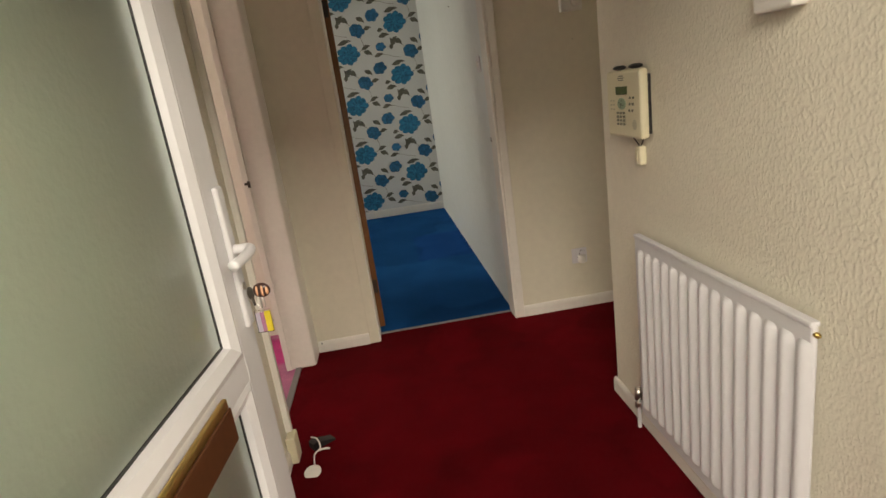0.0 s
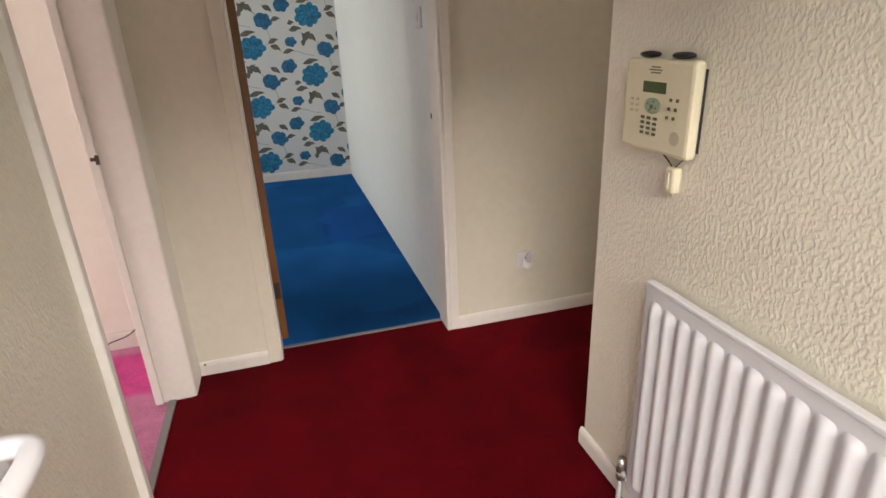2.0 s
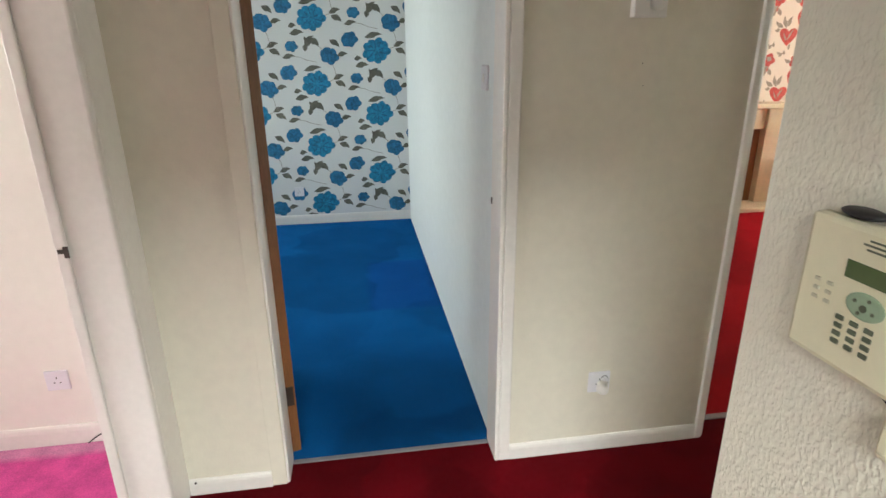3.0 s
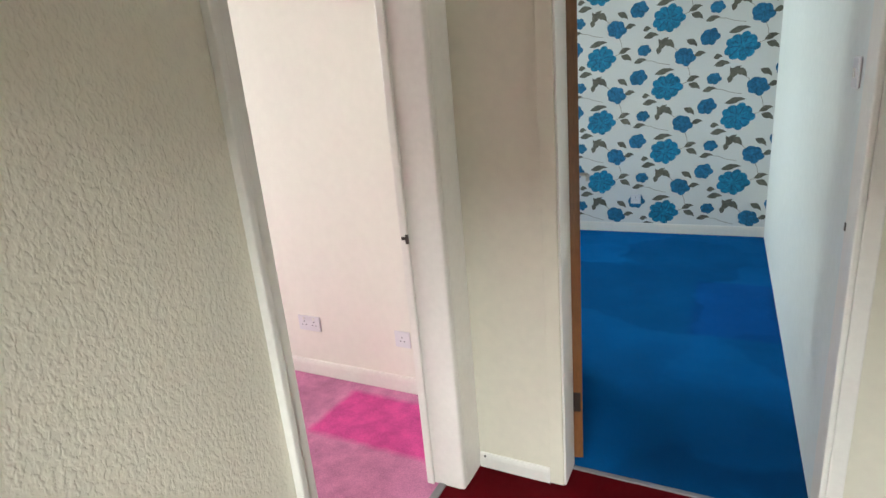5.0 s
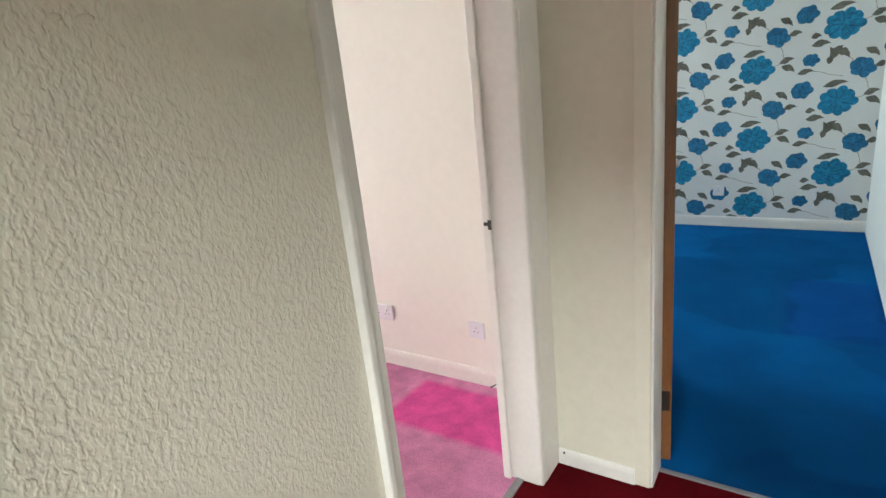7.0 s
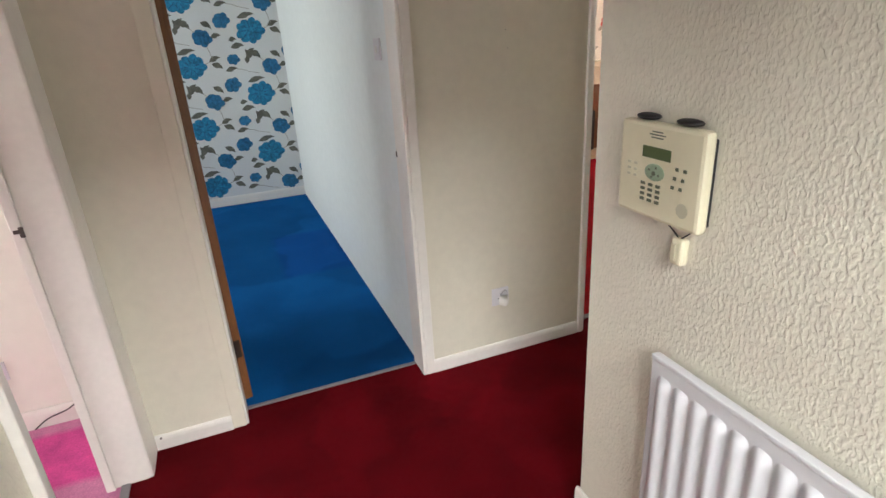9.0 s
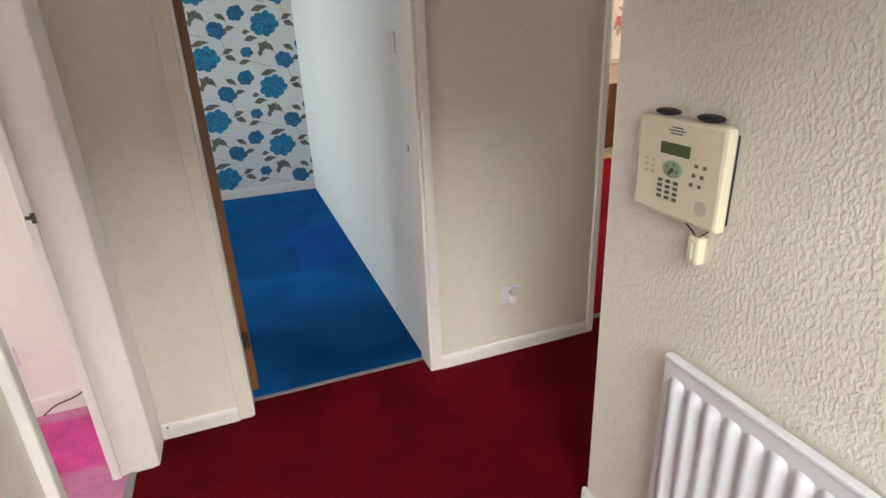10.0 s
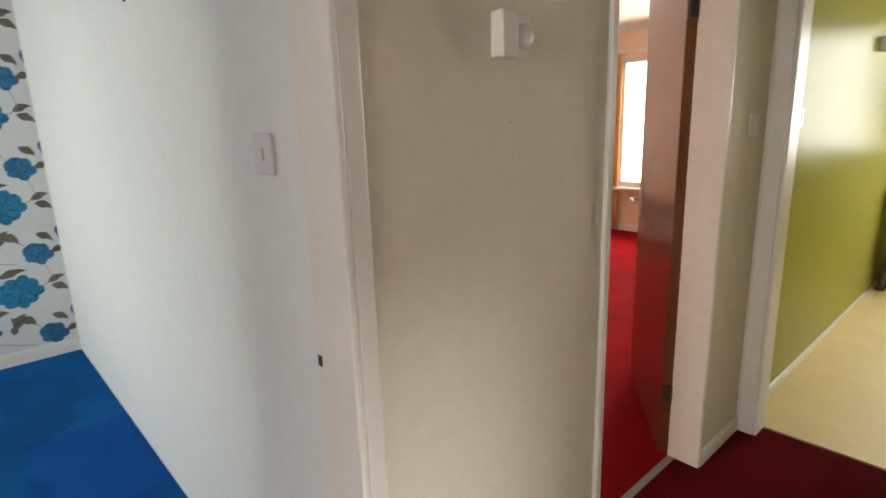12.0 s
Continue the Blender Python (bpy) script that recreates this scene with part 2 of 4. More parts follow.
M_LEAF = material("printed grey leaf", (0.14, 0.135, 0.11), 0.7, vary=0.4, scale=20, fine=60)
M_STEM = material("printed brown stem", (0.34, 0.31, 0.27), 0.7, vary=0.1)
M_ROSE = material("printed red rose", (0.55, 0.085, 0.075), 0.7, vary=0.35, scale=22, fine=70)
M_ROSELEAF = material("printed grey rose leaf", (0.36, 0.32, 0.27), 0.7, vary=0.3, scale=14, fine=60)
M_SHADE = material("pleated cream lampshade", (0.48, 0.33, 0.20), 0.8, vary=0.08)
M_CURTAIN = material("orange curtain cloth", (0.72, 0.42, 0.17), 0.85, vary=0.12, fine=90, sheen=0.3)
M_MARBLE = material("cream fireplace stone", (0.74, 0.64, 0.46), 0.4, vary=0.1, scale=4, fine=20)
M_GROUND = material("grey paving", (0.22, 0.21, 0.20), 0.9, vary=0.2, scale=1.5, fine=20, bump=0.003, bump_scale=60)
M_ORANGE = material("pale orange key fob", (0.72, 0.40, 0.24), 0.4)
M_FOB = material("dark brown key fob", (0.045, 0.018, 0.014), 0.35, vary=0.2, fine=90)
M_YELLOW = material("yellow card", (0.85, 0.68, 0.05), 0.5)
M_LILAC = material("lilac card", (0.76, 0.68, 0.82), 0.5)
M_MAGENTA = material("mauve card", (0.50, 0.20, 0.36), 0.5, vary=0.4, fine=400)

# ---- building blocks ----


def mesh_of(name, bm, mat, smooth=False):
    me = bpy.data.meshes.new(name)
    bmesh.ops.recalc_face_normals(bm, faces=bm.faces)
    bm.to_mesh(me)
    bm.free()
    for one in mat if isinstance(mat, (list, tuple)) else [mat]:
        me.materials.append(one)
    if smooth:
        me.polygons.foreach_set("use_smooth", [True] * len(me.polygons))
    return me


def part(name, bm, mat, parent, label="", smooth=False):
    ob = new(name, mesh_of(name, bm, mat, smooth))
    ob.parent = parent
    return tagged(ob, label)


def structure(name, bm, mat, label, category, smooth=False):
    return tagged(new(name, mesh_of(name, bm, mat, smooth)), label, category, kind="structure")


def thing(name, m, label, category, group="", kind=""):
    ob = new(name)
    ob.empty_display_size = 0.05
    ob.matrix_basis = m
    return tagged(ob, label, category, group, kind)


def block(bm, x0, x1, y0, y1, z0, z1, bevel=0.0, segments=2):
    made = bmesh.ops.create_cube(bm, size=1.0)["verts"]
    for v in made:
        v.co = Vector(((x0 + x1) / 2 + v.co.x * (x1 - x0), (y0 + y1) / 2 + v.co.y * (y1 - y0), (z0 + z1) / 2 + v.co.z * (z1 - z0)))
    if bevel:
        edges = {e for v in made for e in v.link_edges}
        bmesh.ops.bevel(bm, geom=list(edges), offset=bevel, segments=segments, profile=0.5, affect="EDGES")
    return bm


def blocks(*rows, bevel=0.0):
    bm = bmesh.new()
    for row in rows:
        block(bm, *row, bevel=bevel)
    return bm


def rod(bm, a, b, r, r2=None, sides=14):
    a, b = Vector(a), Vector(b)
    m = Matrix.Translation((a + b) / 2) @ (b - a).to_track_quat("Z", "Y").to_matrix().to_4x4()
    bmesh.ops.create_cone(bm, cap_ends=True, segments=sides, radius1=r, radius2=r if r2 is None else r2, depth=(b - a).length, matrix=m)
    return bm


def ball(bm, c, rx, ry, rz, u=16, v=10):
    bmesh.ops.create_uvsphere(bm, u_segments=u, v_segments=v, radius=1.0, matrix=Matrix.Translation(c) @ Matrix.Diagonal((rx, ry, rz, 1)))
    return bm


def lathe(profile, sides=24, ruffle=0.0, waves=0):
    """A turned body from (radius, height) pairs, optionally with a pleated rim."""
    bm = bmesh.new()
    rings = []
    for r, z in profile:
        rings.append([bm.verts.new(((r * (1 + ruffle * math.cos(waves * k * math.tau / sides))) * math.cos(k * math.tau / sides),
                                    (r * (1 + ruffle * math.cos(waves * k * math.tau / sides))) * math.sin(k * math.tau / sides), z)) for k in range(sides)])
    for a, b in zip(rings, rings[1:]):
        for k in range(sides):
            bm.faces.new((a[k], a[(k + 1) % sides], b[(k + 1) % sides], b[k]))
    bm.faces.new(rings[0][::-1])
    bm.faces.new(rings[-1])
    return bm


def tube(points, r, sides=8):
    """A round cord or bar through the points, rounded off between them."""
    pts = [Vector(p) for p in points]
    fine = []
    for i in range(len(pts) - 1):
        p0, p1, p2, p3 = pts[max(i - 1, 0)], pts[i], pts[i + 1], pts[min(i + 2, len(pts) - 1)]
        for s in range(6):
            t = s / 6
            fine.append(0.5 * (2 * p1 + (p2 - p0) * t + (2 * p0 - 5 * p1 + 4 * p2 - p3) * t * t + (3 * p1 - p0 - 3 * p2 + p3) * t ** 3))
    fine.append(pts[-1])
    bm = bmesh.new()
    rings = []
    for i, p in enumerate(fine):
        way = (fine[min(i + 1, len(fine) - 1)] - fine[max(i - 1, 0)]).normalized()
        side = way.cross(Vector((0.31, 0.17, 0.94))).normalized()
        up = side.cross(way)
        rings.append([bm.verts.new(p + r * (math.cos(k * math.tau / sides) * side + math.sin(k * math.tau / sides) * up)) for k in range(sides)])
    for a, b in zip(rings, rings[1:]):
        for k in range(sides):
            bm.faces.new((a[k], a[(k + 1) % sides], b[(k + 1) % sides], b[k]))
    bm.faces.new(rings[0][::-1])
    bm.faces.new(rings[-1])
    return bm


# ---- structure: plan in metres ----
XL, XR, YF = -0.650, 0.690, 2.912      # hall: left wall, right wall, far wall
YC = 2.000                              # corner where the hall turns right
XK = 2.520                              # kitchen wall at the end of the hall
HEAD, TOP = 2.030, 2.420                # door heads, ceilings
BLUE_L, BLUE_R = -0.296, 0.490
LOUNGE_L, LOUNGE_R = 1.335, 2.104
PINK_N, PINK_F = 2.020, 2.752
KIT_N, KIT_F = 2.080, 2.834


def run(axis, fixed0, fixed1, start, end, openings=(), z0=0.0, z1=TOP):
    """A straight wall along x or y with openings (from, to, sill, head) cut right through."""
    rows, at = [], start

    def row(a, b, lo, hi):
        if b - a > 1e-4 and hi - lo > 1e-4:
            rows.append((a, b, fixed0, fixed1, lo, hi) if axis == "x" else (fixed0, fixed1, a, b, lo, hi))

    for a, b, sill, head in openings:
        row(at, a, z0, z1)
        row(a, b, z0, sill)
        row(a, b, head, z1)
        at = b
    row(at, end, z0, z1)
    bm = blocks(*rows)
    bmesh.ops.remove_doubles(bm, verts=bm.verts, dist=1e-5)
    return bm


# floors
structure("floor_hall", blocks((XL - 0.06, XR, 0.0, 3.012, -0.06, 0.0), (XR, 2.61, 1.9, 3.012, -0.06, 0.0)), M_RED, "deep red cut-pile hall carpet, slightly brushed", "carpet")
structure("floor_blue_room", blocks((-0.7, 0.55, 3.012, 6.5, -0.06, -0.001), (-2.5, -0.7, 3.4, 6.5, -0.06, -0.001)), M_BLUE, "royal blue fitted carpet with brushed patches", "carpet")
structure("floor_pink_room", blocks((-3.9, -0.74, 0.2, 3.32, -0.06, -0.002)), M_PINK, "magenta carpet faded to lilac where walked on", "carpet")
structure("floor_lounge", blocks((0.6, 6.3, 3.012, 6.5, -0.06, -0.001)), M_LOUNGE, "bright red fitted lounge carpet", "carpet")
structure("floor_kitchen", blocks((2.63, 6.1, 0.1, 2.99, -0.06, 0.0)), M_VINYL, "plain beige vinyl kitchen floor", "floor")
structure("ground", blocks((-400, 400, -400, 400, -0.3, -0.14)), M_GROUND, "grey paving outside the front door", "ground")
structure("doorstep", blocks((-0.75, 0.8, -0.5, 0.0, -0.14, -0.02), bevel=0.01), M_GROUND, "grey concrete doorstep", "doorstep")

# threshold strips
structure("threshold_strip_1", blocks((BLUE_L, BLUE_R, 3.006, 3.026, -0.01, 0.006), bevel=0.002), M_STRIP, "thin grey metal carpet strip between red and blue carpet", "threshold")
structure("threshold_strip_2", blocks((LOUNGE_L, LOUNGE_R, 3.0, 3.03, -0.01, 0.006), bevel=0.002), M_STRIP, "thin metal carpet strip in the lounge doorway", "threshold")
structure("threshold_strip_3", blocks((-0.74, -0.71, PINK_N, PINK_F, -0.01, 0.006), bevel=0.002), M_STRIP, "thin metal carpet strip in the pink room doorway", "threshold")

# hall walls (hall leaf and room leaf of each wall are separate skins)
structure("wall_hall_left", run("y", XL - 0.05, XL, 0.0, YF, [(PINK_N, PINK_F, 0, HEAD)]), M_RELIEF, "cream wall with embossed relief wallpaper", "wall")
structure("wall_hall_right", run("y", XR, XR + 0.12, 0.0, YC), M_RELIEF, "cream wall with embossed relief wallpaper", "wall")
structure("wall_hall_return", run("x", YC - 0.12, YC, XR + 0.12, XK), M_CREAM, "cream painted wall round the hall corner", "wall")
structure("wall_hall_far", run("x", YF, YF + 0.06, XL - 0.05, XK + 0.11, [(BLUE_L, BLUE_R, 0, HEAD), (LOUNGE_L, LOUNGE_R, 0, HEAD)]), M_CREAM, "smooth cream painted wall with faint grey shading", "wall")
structure("wall_hall_kitchen", run("y", XK, XK + 0.055, YC - 0.12, YF, [(KIT_N, KIT_F, 0, HEAD)]), M_CREAM, "cream painted wall at the kitchen doorway", "wall")
# opening made wider than the leaf, out of view, to light the left wall
structure("wall_front", run("x", -0.12, 0.0, -0.75, 0.85, [(-0.47, 0.62, -0.06, 2.1)]), M_CREAM, "cream wall round the widened front doorway", "wall")

# blue room
structure("wall_blue_front", run("x", YF + 0.06, 3.03, XL - 0.05, 0.55, [(BLUE_L, BLUE_R, 0, HEAD)]), M_MINT, "pale mint painted wall", "wall")
structure("wall_blue_right", run("y", BLUE_R + 0.002, BLUE_R + 0.062, 3.03, 6.385), M_MINT, "pale mint painted wall", "wall")
structure("wall_blue_back", run("x", 6.385, 6.5, -2.5, 0.552), M_PAPER, "white wallpaper printed with blue flowers", "wall")
structure("wall_blue_left", run("y", -2.5, -2.4, 3.35, 6.385, [(4.15, 6.05, 0.95, 2.1)]), M_MINT, "pale mint wall with the window", "wall")
structure("wall_blue_alcove", blocks((-0.7, -0.64, 3.03, 3.41, 0, TOP), (-2.4, -0.7, 3.35, 3.41, 0, TOP)), M_MINT, "pale mint painted wall", "wall")

# pink room
structure("wall_pink_back", run("x", 3.29, 3.35, -3.9, -0.7), M_PINKWALL, "pale pink painted wall", "wall")
structure("wall_pink_right", run("y", -0.78, XL - 0.05, 0.2, 3.29, [(PINK_N, PINK_F, 0, HEAD)]), M_PINKWALL, "pale pink painted wall", "wall")
structure("wall_pink_left", run("y", -3.9, -3.8, 0.2, 3.29, [(0.95, 2.85, 0.95, 2.1)]), M_PINKWALL, "pale pink wall with the window", "wall")
structure("wall_pink_front", run("x", 0.1, 0.2, -3.9, XL - 0.05), M_PINKWALL, "pale pink painted wall", "wall")

# lounge
structure("wall_lounge_front", run("x", YF + 0.06, 3.03, 0.55, 6.3, [(LOUNGE_L, LOUNGE_R, 0, HEAD)]), M_PEACH, "peach painted wall", "wall")
structure("wall_lounge_back", run("x", 6.38, 6.5, 0.62, 6.3), M_PAPER_WARM, "cream wallpaper printed with red roses", "wall")
structure("wall_lounge_right", run("y", 6.2, 6.3, 3.03, 6.38, [(4.0, 5.72, 0.55, 2.06)]), M_PEACH, "peach painted wall with the window", "wall")
structure("wall_lounge_left", run("y", BLUE_R + 0.062, 0.62, 3.03, 6.41), M_PEACH, "peach painted wall", "wall")

# kitchen
structure("wall_kitchen_far", run("x", 2.925, YF + 0.06, XK + 0.11, 6.1), M_GREEN, "olive green satin painted wall", "wall")
structure("wall_kitchen_left", run("y", XK + 0.055, XK + 0.11, 0.1, 2.925, [(KIT_N, KIT_F, 0, HEAD)]), M_GREEN, "olive green painted wall", "wall")
structure("wall_kitchen_right", run("y", 6.0, 6.1, 0.1, 2.925, [(1.15, 2.65, 1.0, 2.1)]), M_GREEN, "olive green wall with the window", "wall")
structure("wall_kitchen_near", run("x", 0.0, 0.1, XK + 0.055, 6.1), M_GREEN, "olive green painted wall", "wall")

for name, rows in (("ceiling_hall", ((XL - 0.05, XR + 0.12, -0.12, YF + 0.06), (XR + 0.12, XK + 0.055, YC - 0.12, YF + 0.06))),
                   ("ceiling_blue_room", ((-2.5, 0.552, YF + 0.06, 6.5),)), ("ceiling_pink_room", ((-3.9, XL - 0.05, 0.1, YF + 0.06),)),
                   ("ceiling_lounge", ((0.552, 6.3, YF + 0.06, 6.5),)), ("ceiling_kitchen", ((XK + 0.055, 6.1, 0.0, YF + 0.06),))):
    structure(name, blocks(*[(*r, TOP, TOP + 0.08) for r in rows]), M_CEIL_DIM if "hall" in name else M_CEIL, "plain textured ceiling", "ceiling")


def skirting(name, axis, sign, face, a, b, mat, high=0.062, deep=0.013, label="low white gloss skirting board"):
    """A board along a wall face, standing out by deep towards sign, with a rounded top edge."""
    bm = bmesh.new()
    shape = [(0, 0.0), (deep, 0.0), (deep, high * 0.72), (deep * 0.8, high * 0.9), (deep * 0.45, high), (0, high)]
    ends = []
    for s in (a, b):
        ends.append([bm.verts.new((face + sign * d, s, z) if axis == "y" else (s, face + sign * d, z)) for d, z in shape])
    k = len(shape)
    for i in range(k):
        bm.faces.new((ends[0][i], ends[0][(i + 1) % k], ends[1][(i + 1) % k], ends[1][i]))
    bm.faces.new(ends[0])
    bm.faces.new(ends[1][::-1])
    return structure(name, bm, mat, label, "skirting")


board_one = skirting("baseboard_1", "x", -1, YF, XL + 0.02, BLUE_L - 0.052, M_GLOSS)
skirting("baseboard_2", "x", -1, YF, BLUE_R + 0.045, LOUNGE_L - 0.03, M_GLOSS)
skirting("baseboard_3", "x", -1, YF, LOUNGE_R + 0.012, XK, M_GLOSS)
skirting("baseboard_4", "y", -1, XR, 0.0, YC + 0.013, M_GLOSS)
skirting("baseboard_5", "y", 1, XL, 0.0, PINK_N - 0.05, M_GLOSS)
skirting("baseboard_6", "x", 1, YC, XR, XK, M_GLOSS)
skirting("baseboard_7", "x", -1, 6.385, -2.4, BLUE_R, M_GLOSS, 0.085)
skirting("baseboard_8", "x", -1, 3.29, -3.8, -0.78, M_GLOSS, 0.085)
skirting("baseboard_9", "x", -1, 6.38, 0.62, 6.2, M_GLOSS, 0.085)
skirting("baseboard_10", "y", -1, 6.2, 3.03, 6.36, M_GLOSS, 0.085)
skirting("baseboard_11", "x", -1, 2.925, XK + 0.11, 6.0, M_GLOSS, 0.032)

# coving in the lounge
bm = bmesh.new()
for a, b, fixed in (((0.62, 6.38), (6.2, 6.38), "y"), ((6.2, 3.03), (6.2, 6.38), "x")):
    rings = []
    for p in (a, b):
        ring = []
        for k in range(7):
            ang = k / 6 * math.pi / 2
            d, h = 0.09 * (1 - math.sin(ang)), 0.09 * (1 - math.cos(ang))
            ring.append(bm.verts.new((p[0], p[1] - d, TOP - h) if fixed == "y" else (p[0] - d, p[1], TOP - h)))
        rings.append(ring)
    for k in range(6):
        bm.faces.new((rings[0][k], rings[0][k + 1], rings[1][k + 1], rings[1][k]))
structure("trim_coving", bm, M_CEIL, "white plaster coving round the lounge ceiling", "coving", True)


def door_frame(name, rows, label):
    """rows: named boards of a door lining: lining, stop, architrave."""
    frame_ob = thing(name, pose(0, 0, 0), label, "door frame", kind="structure")
    for piece, *box, bevel in rows:
        part(piece, blocks(box, bevel=bevel), M_CREAM if piece == "facing" else M_GLOSS, frame_ob)
    return frame_ob


door_frame("door_frame_1", [  # blue room
    ("lining", BLUE_R - 0.0125, BLUE_R + 0.004, YF - 0.0145, 3.034, 0, HEAD, 0.005),
    ("architrave", BLUE_R + 0.004, BLUE_R + 0.045, YF - 0.0135, YF, 0, HEAD + 0.05, 0.004),
    ("lining", BLUE_L, BLUE_L + 0.009, YF - 0.004, 3.034, 0.001, HEAD, 0.004),
    ("facing", BLUE_L - 0.052, BLUE_L, YF - 0.0085, YF, 0, HEAD + 0.05, 0.003),
    ("head", BLUE_L + 0.009, BLUE_R - 0.012, YF - 0.008, 3.034, HEAD - 0.028, HEAD, 0.004),
], "white gloss door lining, no door closed in it")
door_frame("door_frame_2", [  # lounge
    ("lining", LOUNGE_L, LOUNGE_L + 0.012, YF - 0.006, 3.034, 0, HEAD, 0.004),
    ("architrave", LOUNGE_L - 0.028, LOUNGE_L, YF - 0.016, YF, 0, HEAD + 0.05, 0.005),
    ("lining", LOUNGE_R - 0.010, LOUNGE_R + 0.012, YF - 0.014, 3.034, 0, HEAD, 0.006),
    ("head", LOUNGE_L + 0.012, LOUNGE_R - 0.010, YF - 0.006, 3.034, HEAD - 0.028, HEAD, 0.004),
], "white gloss door lining of the lounge")
door_frame("door_frame_3", [  # pink room
    ("lining", -0.785, XL + 0.019, PINK_F - 0.002, PINK_F + 0.03, 0, HEAD, 0.008),
    ("stop", -0.785, -0.755, PINK_F - 0.016, PINK_F - 0.002, 0.001, HEAD - 0.03, 0.004),
    ("architrave", XL, XL + 0.018, PINK_F + 0.03, 2.9105, 0, HEAD + 0.05, 0.002),
    ("lining", -0.785, XL + 0.017, PINK_N - 0.03, PINK_N + 0.002, 0, HEAD, 0.006),
    ("architrave", XL, XL + 0.024, PINK_N - 0.05, PINK_N - 0.03, 0, HEAD + 0.05, 0.004),
    ("head", -0.785, XL + 0.006, PINK_N + 0.002, PINK_F - 0.002, HEAD - 0.028, HEAD, 0.004),
], "white gloss door lining of the pink room")
door_frame("door_frame_4", [  # kitchen
    ("lining", XK - 0.008, XK + 0.116, KIT_F - 0.014, KIT_F, 0, HEAD, 0.005),
    ("architrave", XK - 0.012, XK, KIT_F, YF - 0.014, 0, HEAD + 0.05, 0.004),
    ("lining", XK - 0.008, XK + 0.116, KIT_N, KIT_N + 0.014, 0, HEAD, 0.005),
    ("head", XK - 0.008, XK + 0.116, KIT_N + 0.014, KIT_F - 0.014, HEAD - 0.028, HEAD, 0.004),
], "white gloss door lining of the kitchen")
door_frame("door_frame_5", [  # front door
    ("jamb", -0.53, -0.465, -0.03, 0.05, -0.02, 2.1, 0.004),
    # right jamb follows the opening widened for light
    ("jamb", 0.59, 0.65, -0.03, 0.05, -0.02, 2.1, 0.004),
    ("head", -0.465, 0.59, -0.03, 0.05, 2.04, 2.1, 0.004),
], "white plastic frame of the widened front doorway")


def window(name, x, y0, y1, z0, z1, inward, label):
    """A window in a wall across x: frame, mullion, panes, inner sill."""
    w = thing(name, pose(x, (y0 + y1) / 2, z0), label, "window", kind="structure")
    h, v = (y1 - y0) / 2, z1 - z0
    fr = part("window_frame", blocks((-0.03, 0.03, -h, -h + 0.06, 0, v), (-0.03, 0.03, h - 0.06, h, 0, v), (-0.03, 0.03, -h + 0.06, h - 0.06, 0, 0.06),
                                     (-0.03, 0.03, -h + 0.06, h - 0.06, v - 0.06, v), (-0.03, 0.03, -0.03, 0.03, 0.06, v - 0.06)), M_UPVC, w)
    for s in (-1, 1):
        pane = part("pane", blocks((-0.006, 0.006, min(s * 0.03, s * (h - 0.06)), max(s * 0.03, s * (h - 0.06)), 0.06, v - 0.06)), M_GLASS, w)
        pane.visible_shadow = False
    part("window_sill", blocks((0.03 * inward, 0.16 * inward, -h - 0.04, h + 0.04, -0.03, -0.002) if inward > 0 else (0.16 * inward, 0.03 * inward, -h - 0.04, h + 0.04, -0.03, -0.002), bevel=0.005), M_GLOSS, w)
    return w


window("window_1", -2.43, 4.15, 6.05, 0.95, 2.1, 1, "white framed bedroom window with two panes")
window("window_2", -3.83, 0.95, 2.85, 0.95, 2.1, 1, "white framed bedroom window with two panes")
window("window_3", 6.23, 4.0, 5.72, 0.55, 2.06, -1, "bright white framed lounge window")
window("window_4", 6.03, 1.15, 2.65, 1.0, 2.1, -1, "white framed kitchen window with two panes")

# ---- doors ----


def hinge(parent, x, y, z, mat):
    h = part("hinge", blocks((x - 0.014, x + 0.014, y - 0.002, y + 0.001, z - 0.04, z + 0.04)), mat, parent)
    bm = bmesh.new()
    rod(bm, (x - 0.017, y - 0.004, z - 0.042), (x - 0.017, y - 0.004, z + 0.042), 0.006, sides=10)
    part("hinge_pin", bm, mat, h)


def lever(parent, x, y, z, toward, out, mat, plate=(0.02, 0.075)):
    """Lever handle on a face across x: back plate, neck and grip."""
    w, h = plate
    part("handle_plate", blocks((min(x, x + out * 0.008), max(x, x + out * 0.008), y - w, y + w, z - h, z + h), bevel=0.003), mat, parent)
    part("handle", tube([(x, y, z + 0.02), (x + out * 0.045, y, z + 0.02), (x + out * 0.055, y + toward * 0.03, z + 0.02), (x + out * 0.05, y + toward * 0.11, z + 0.016)], 0.008), mat, parent, smooth=True)


blue_door = thing("interior_door", pose(-0.274, 3.042, 0, 0, 0, 15), "orange-brown wooden door standing open into the blue room", "door")
part("leaf", blocks((-0.018, 0.018, 0.0, 0.75, 0.032, 1.99), bevel=0.002), M_OAK, blue_door)
for z in (0.28, 1.75):
    hinge(blue_door, -0.003, -0.0005, z, M_STEEL_DARK)
lever(blue_door, 0.018, 0.69, 1.0, -1, 1, M_METAL)

